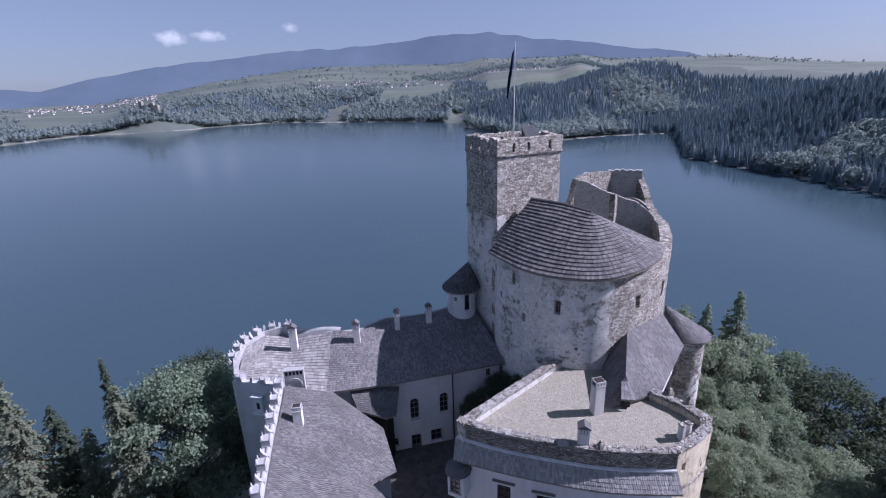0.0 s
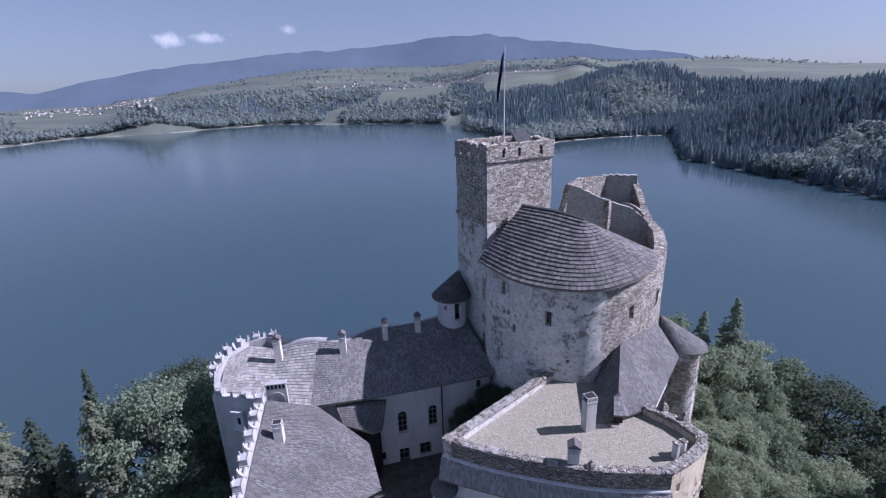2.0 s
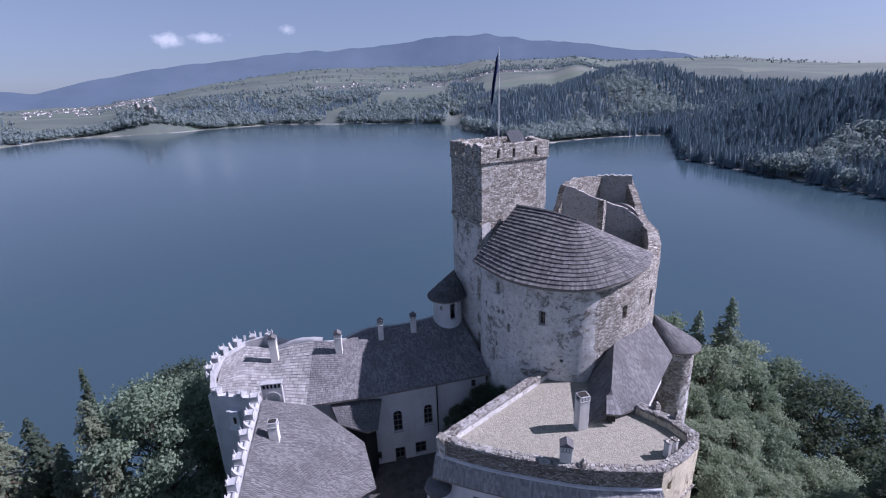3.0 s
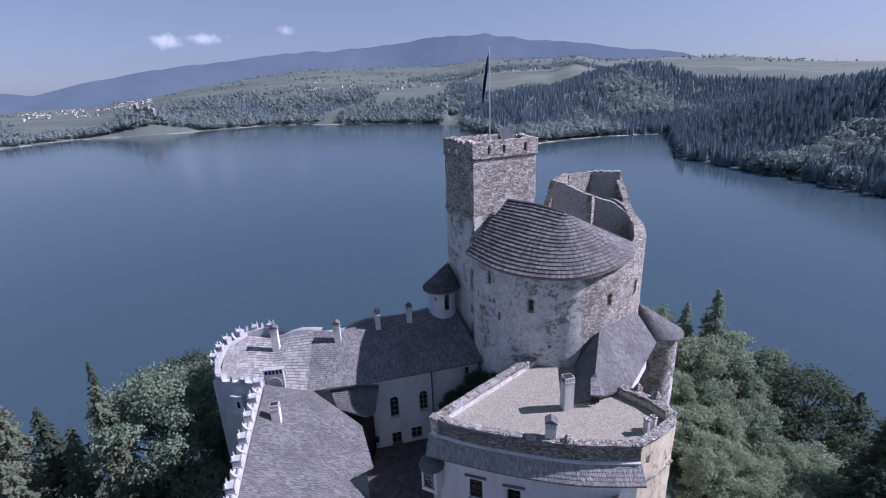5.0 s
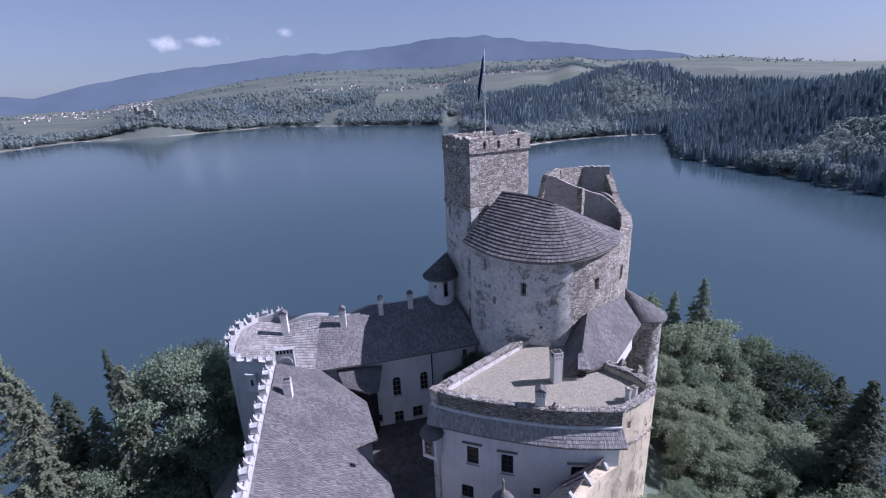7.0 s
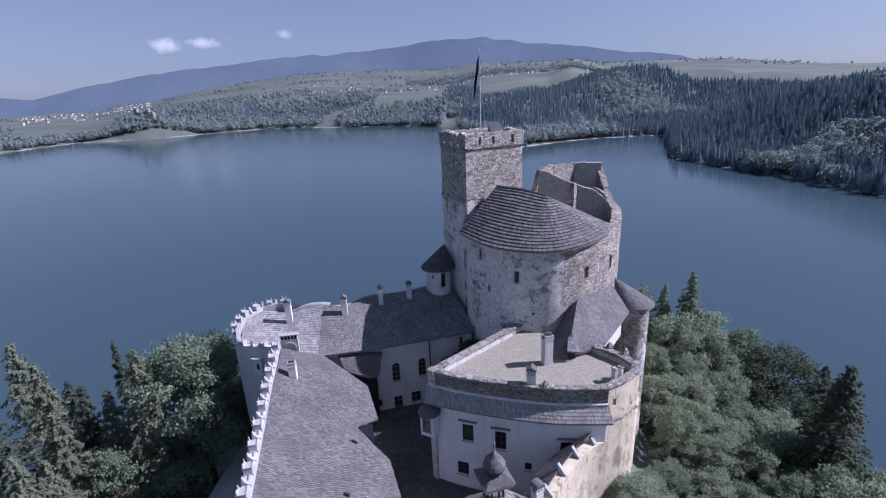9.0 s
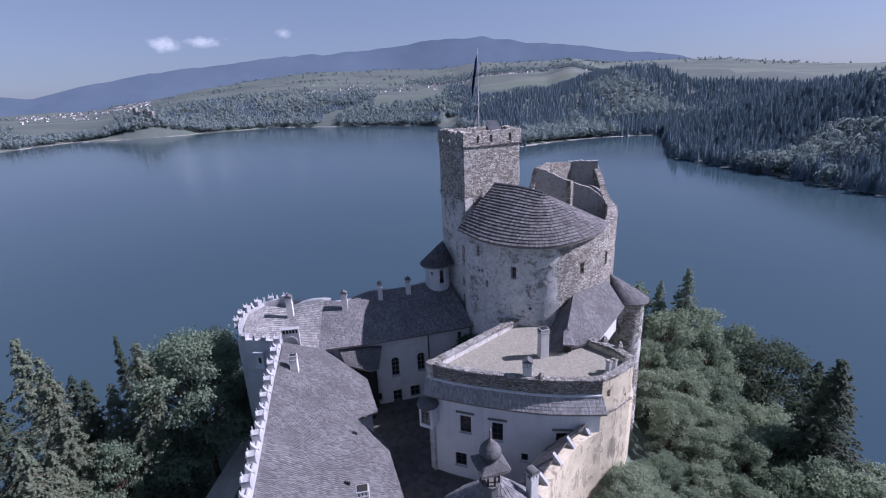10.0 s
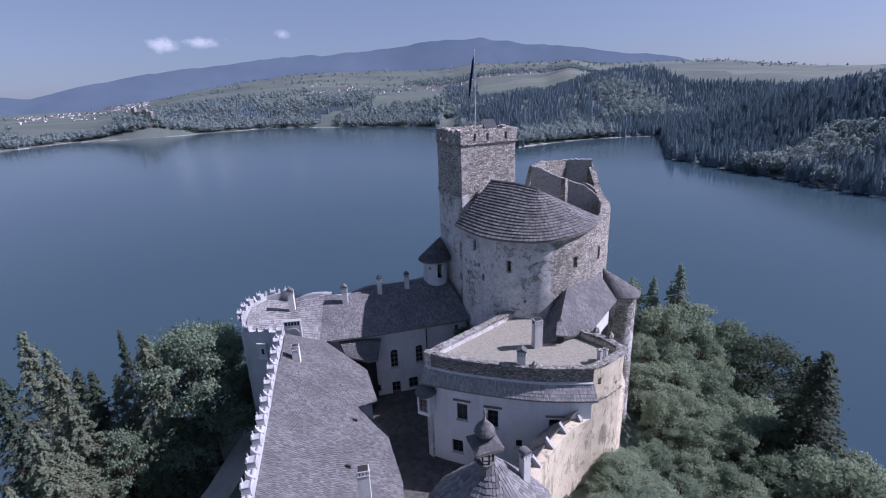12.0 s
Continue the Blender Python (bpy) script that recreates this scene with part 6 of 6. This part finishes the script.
# ---------------------------------------------------------------- terrace furniture of stone
for x, y, h, turn in ((18.2, 30.6, 1.35, 20), (18.9, 31.0, 1.2, 30)):
    th = thing("stone_pier", (x, y, FLOOR_Z), "weathered pale stone pier on the terrace edge", "pier", "terrace piers")
    bm = bmesh.new()
    m = Matrix.Translation((x, y, FLOOR_Z)) @ pose(0, 0, 0, 0, 0, turn)
    bm_box(bm, (0, 0, h / 2), (0.42, 0.5, h), m, 0.08)
    part("shaft", bm, "chimney", th)
    bm = bmesh.new()
    bm_box(bm, (0, 0, h + 0.05), (0.5, 0.58, 0.14), m, 0.05)
    part("cap_stone", bm, "coping", th)
for x, y, z in ((11.4, 29.2, 41.65), (20.5, 34.0, 41.75), (19.4, 35.3, 41.75)):
    th = thing("parapet_knob", (x, y, z), "rough pale stone knob on the terrace parapet", "stone", "parapet knobs")
    bm = bmesh.new()
    bm_lathe(bm, [(0.36, -0.1), (0.4, 0.15), (0.26, 0.42), (0.12, 0.62), (0.03, 0.7)], 9, (x, y, z), wob=0.25)
    part("knob", bm, "coping", th)

# snow hooks on the long roof
for x, y in ((-6.9, 30.2), (-6.6, 24.0)):
    z = plane_z(x)
    th = thing("roof_hook", (x, y, z), "small dark iron hook on the shingle roof", "hook", "roof hooks")
    for k in range(3):
        bm = bmesh.new()
        bm_box(bm, (x + 0.16 * k, y + 0.02 * k, z + 0.14 - 0.1 * k), (0.05, 0.35, 0.3), None, 0.01)
        part("prong", bm, "iron", th)


# ---------------------------------------------------------------- clouds, villages, far ruin
def cloud_mat():
    m = Mat("fair_weather_cloud", 1.0, 0.0, 0.0)
    tc = m.n.new("ShaderNodeTexCoord").outputs["Object"]
    ln = m.n.new("ShaderNodeVectorMath")
    ln.operation = "LENGTH"
    sc = m.n.new("ShaderNodeMapping")
    sc.inputs["Scale"].default_value = (1.0, 0.0, 1.0)
    m.link(tc, sc.inputs["Vector"])
    m.link(sc.outputs[0], ln.inputs[0])
    d = m.n.new("ShaderNodeMath")
    d.operation = "SUBTRACT"
    m.link(m.noise(0.011, 7, 0.6), d.inputs[0])
    k = m.n.new("ShaderNodeMath")
    k.operation = "MULTIPLY"
    k.inputs[1].default_value = 0.62
    m.link(ln.outputs["Value"], k.inputs[0])
    m.link(k.outputs[0], d.inputs[1])
    alpha = m.ramp(d.outputs[0], (0.02, 0.0), (0.45, 0.36))
    m.color((0.8, 0.8, 0.8))
    # the card's own glow stands in for sunlight on the cloud
    m.link(m.ramp(m.noise(0.02, 4, 0.6), (0.3, (0.40, 0.40, 0.42)), (0.7, (0.48, 0.46, 0.43))), m.b.inputs["Emission Color"])
    m.b.inputs["Emission Strength"].default_value = 0.7
    m.link(alpha, m.b.inputs["Alpha"])
    return m.m


M["cloud"] = cloud_mat()
for az, el, w, h in ((-27.1, 5.35, 4.6, 1.9), (-23.9, 5.6, 5.0, 1.5), (-15.9, 6.4, 2.6, 1.4)):
    r = 4650
    bm = bmesh.new()
    bmesh.ops.create_grid(bm, x_segments=2, y_segments=2, size=1.0)
    bmesh.ops.rotate(bm, verts=bm.verts, matrix=Matrix.Rotation(radians(90), 3, "X"))
    ob = part("backdrop_cloud", bm, "cloud", None)
    ob.location = (r * math.sin(radians(az)), r * math.cos(radians(az)), 68 + r * math.tan(radians(el)))
    ob.rotation_euler = (0, 0, radians(-az))
    ob.scale = (r * math.tan(radians(w / 2)), 1, r * math.tan(radians(h / 2)))
    tagged(ob, "small soft white cloud over the mountains", "cloud", "", "structure")


def village(name, spots, seed, label):
    rnd = random.Random(seed)
    wv, wf, rv, rf = [], [], [], []
    for x, y in spots:
        z = height(x, y) - 0.5
        a = rnd.uniform(0, math.pi)
        lx, ly, hh, rh = rnd.uniform(3.2, 6), rnd.uniform(2.6, 3.8), rnd.uniform(3.2, 5.5), rnd.uniform(2.2, 3.4)
        c, s = math.cos(a), math.sin(a)

        def pt(u, v, w):
            return (x + u * c - v * s, y + u * s + v * c, z + w)
        b = len(wv)
        wv += [pt(u, v, w) for w in (0, hh) for u, v in ((-lx, -ly), (lx, -ly), (lx, ly), (-lx, ly))] + [pt(-lx, 0, hh + rh * 0.95), pt(lx, 0, hh + rh * 0.95)]
        wf += [(b, b + 1, b + 5, b + 4), (b + 1, b + 2, b + 6, b + 5), (b + 2, b + 3, b + 7, b + 6), (b + 3, b, b + 4, b + 7), (b + 4, b + 7, b + 8), (b + 5, b + 9, b + 6)]
        b = len(rv)
        q = 0.7
        rv += [pt(-lx - q, -ly - q, hh - 0.5), pt(lx + q, -ly - q, hh - 0.5), pt(lx + q, 0, hh + rh), pt(-lx - q, 0, hh + rh), pt(-lx - q, ly + q, hh - 0.5), pt(lx + q, ly + q, hh - 0.5)]
        rf += [(b, b + 1, b + 2, b + 3), (b + 3, b + 2, b + 5, b + 4)]
    th = thing(name, (*spots[0], height(*spots[0])), label, "village")
    o = obj_from("masonry", wv, wf, "house", th)
    o["kind"] = "stuff"
    o = obj_from("tiling", rv, rf, "roof_red", th)
    o["kind"] = "stuff"
    return th


def polar(az, r):
    return (r * math.sin(radians(az)), r * math.cos(radians(az)))


rnd = random.Random(77)
village("lakeside_village", [polar(rnd.uniform(-40, -29.5), rnd.gauss(2900, 260)) for _ in range(190)], 1, "distant white village houses across the lake")
village("hill_village", [polar(rnd.gauss(7, 4.2), rnd.gauss(1890, 50)) for _ in range(110)], 2, "distant village houses on the green hillside")
village("valley_village", [polar(rnd.uniform(-14, 1), rnd.gauss(1900, 170)) for _ in range(60)], 3, "scattered distant houses among trees and fields")


def far_ruin():
    x, y = polar(-30.3, 1190)
    z = height(x, y)
    th = thing("ruined_castle", (x, y, z), "small pale ruined castle on a wooded rock across the lake", "ruin")
    for dx, h, w in ((-16, 17, 7), (-6, 9, 12), (7, 13, 8), (15, 8, 9)):
        bm = bmesh.new()
        bm_box(bm, (x + dx, y, z + h / 2 + 4), (w, 8, h + 8), None, 0.8)
        part("ruin_wall", bm, "coping", th)
    return th


far_ruin()


# small closet bay on the shaded north-west front
th = thing("closet_bay", (-18.8, 40.0, 37.7), "small white closet bay hanging on the wall", "bay")
m = Matrix.Translation((-18.8, 39.75, 37.8)) @ pose(0, 0, 0, 0, 0, -14)
bm = bmesh.new()
bm_box(bm, (0, 0.1, 1.05), (1.05, 0.9, 1.9), m, 0.03)
part("bay", bm, "white", th)
bm = bmesh.new()
bm_box(bm, (0, -0.02, 0.05), (1.35, 1.1, 0.2), m, 0.05)
part("corbel", bm, "white", th)
bm = bmesh.new()
bm_box(bm, (0, -0.02, 2.05), (1.3, 1.1, 0.16), m, 0.05)
part("cornice", bm, "white", th)
# solid near-black block, the shade of a slit put into colour
bm = bmesh.new()
bm_box(bm, (0.05, -0.36, 1.0), (0.3, 0.06, 0.7), m)
part("slit", bm, "dark", th, "dark narrow slit")


# ---------------------------------------------------------------- coping stones of the terrace parapet
def coping_stones(pts, thick, z, seed):
    """Uneven rubble bedded in mortar on the top of a parapet, two or three stones across."""
    owner = bpy.data.objects["terrace_building"]
    rnd = random.Random(seed)
    ln = Line(pts)
    last, bm = None, bmesh.new()
    n = int(ln.len / 0.3)
    for i in range(n + 1):
        s = ln.len * i / n
        p = ln.at(s)
        nrm, d = ln.out(min(max(s, 0.06), ln.len - 0.06))
        row = []
        for o, h in ((0.06, -0.16), (0.05, 0.0), (-thick * 0.5, 0.05), (-thick - 0.03, 0.0), (-thick - 0.04, -0.25)):
            k = 0.05 * noise.noise((p[0] * 1.7 + o, p[1] * 1.7, 3.3))
            row.append(bm.verts.new((p[0] + nrm.x * (o + k), p[1] + nrm.y * (o + k), z + h + 0.06 * noise.noise((p[0] * 2.3, p[1] * 2.3 + o * 3, 0)))))
        if last:
            for a, b, c, e in zip(last, last[1:], row[1:], row):
                bm.faces.new((a, b, c, e))
        last = row
    part("mortar_bed", bm, "mortar", owner, "pale weathered mortar on the parapet top")
    rows = 3 if thick > 0.7 else 2
    for k in range(rows):
        s = 0.15 + rnd.uniform(0, 0.3)
        while s < ln.len - 0.2:
            w = rnd.uniform(0.2, 0.52)
            if rnd.random() < 0.62:
                p = ln.at(min(s + w / 2, ln.len))
                nrm, d = ln.out(min(s + w / 2, ln.len - 0.06))
                o = thick * (k + 0.5) / rows + rnd.uniform(-0.04, 0.04)
                m = Matrix.Translation((p[0] - nrm.x * o, p[1] - nrm.y * o, z + rnd.uniform(-0.02, 0.03))) @ pose(0, 0, 0, rnd.uniform(-6, 6), rnd.uniform(-6, 6), math.degrees(math.atan2(d.y, d.x)) + rnd.uniform(-22, 22))
                bm = bmesh.new()
                bm_box(bm, (0, 0, 0), (w - 0.04, thick / rows * rnd.uniform(0.7, 1.0), 0.13), m, 0.035)
                part("coping_stone", bm, "slab", owner)
            s += w


coping_stones([(11.1, 42.0), (0.55, 32.7)], 0.75, 41.74, 4)
coping_stones(smooth_line(TERRACE[:5], 5), 0.65, 41.74, 5)
coping_stones([(16.9, 28.3), (18.9, 29.4), (20.65, 30.7), (21.3, 32.0), (20.4, 34.0), (18.4, 36.2)], 0.75, 41.76, 6)
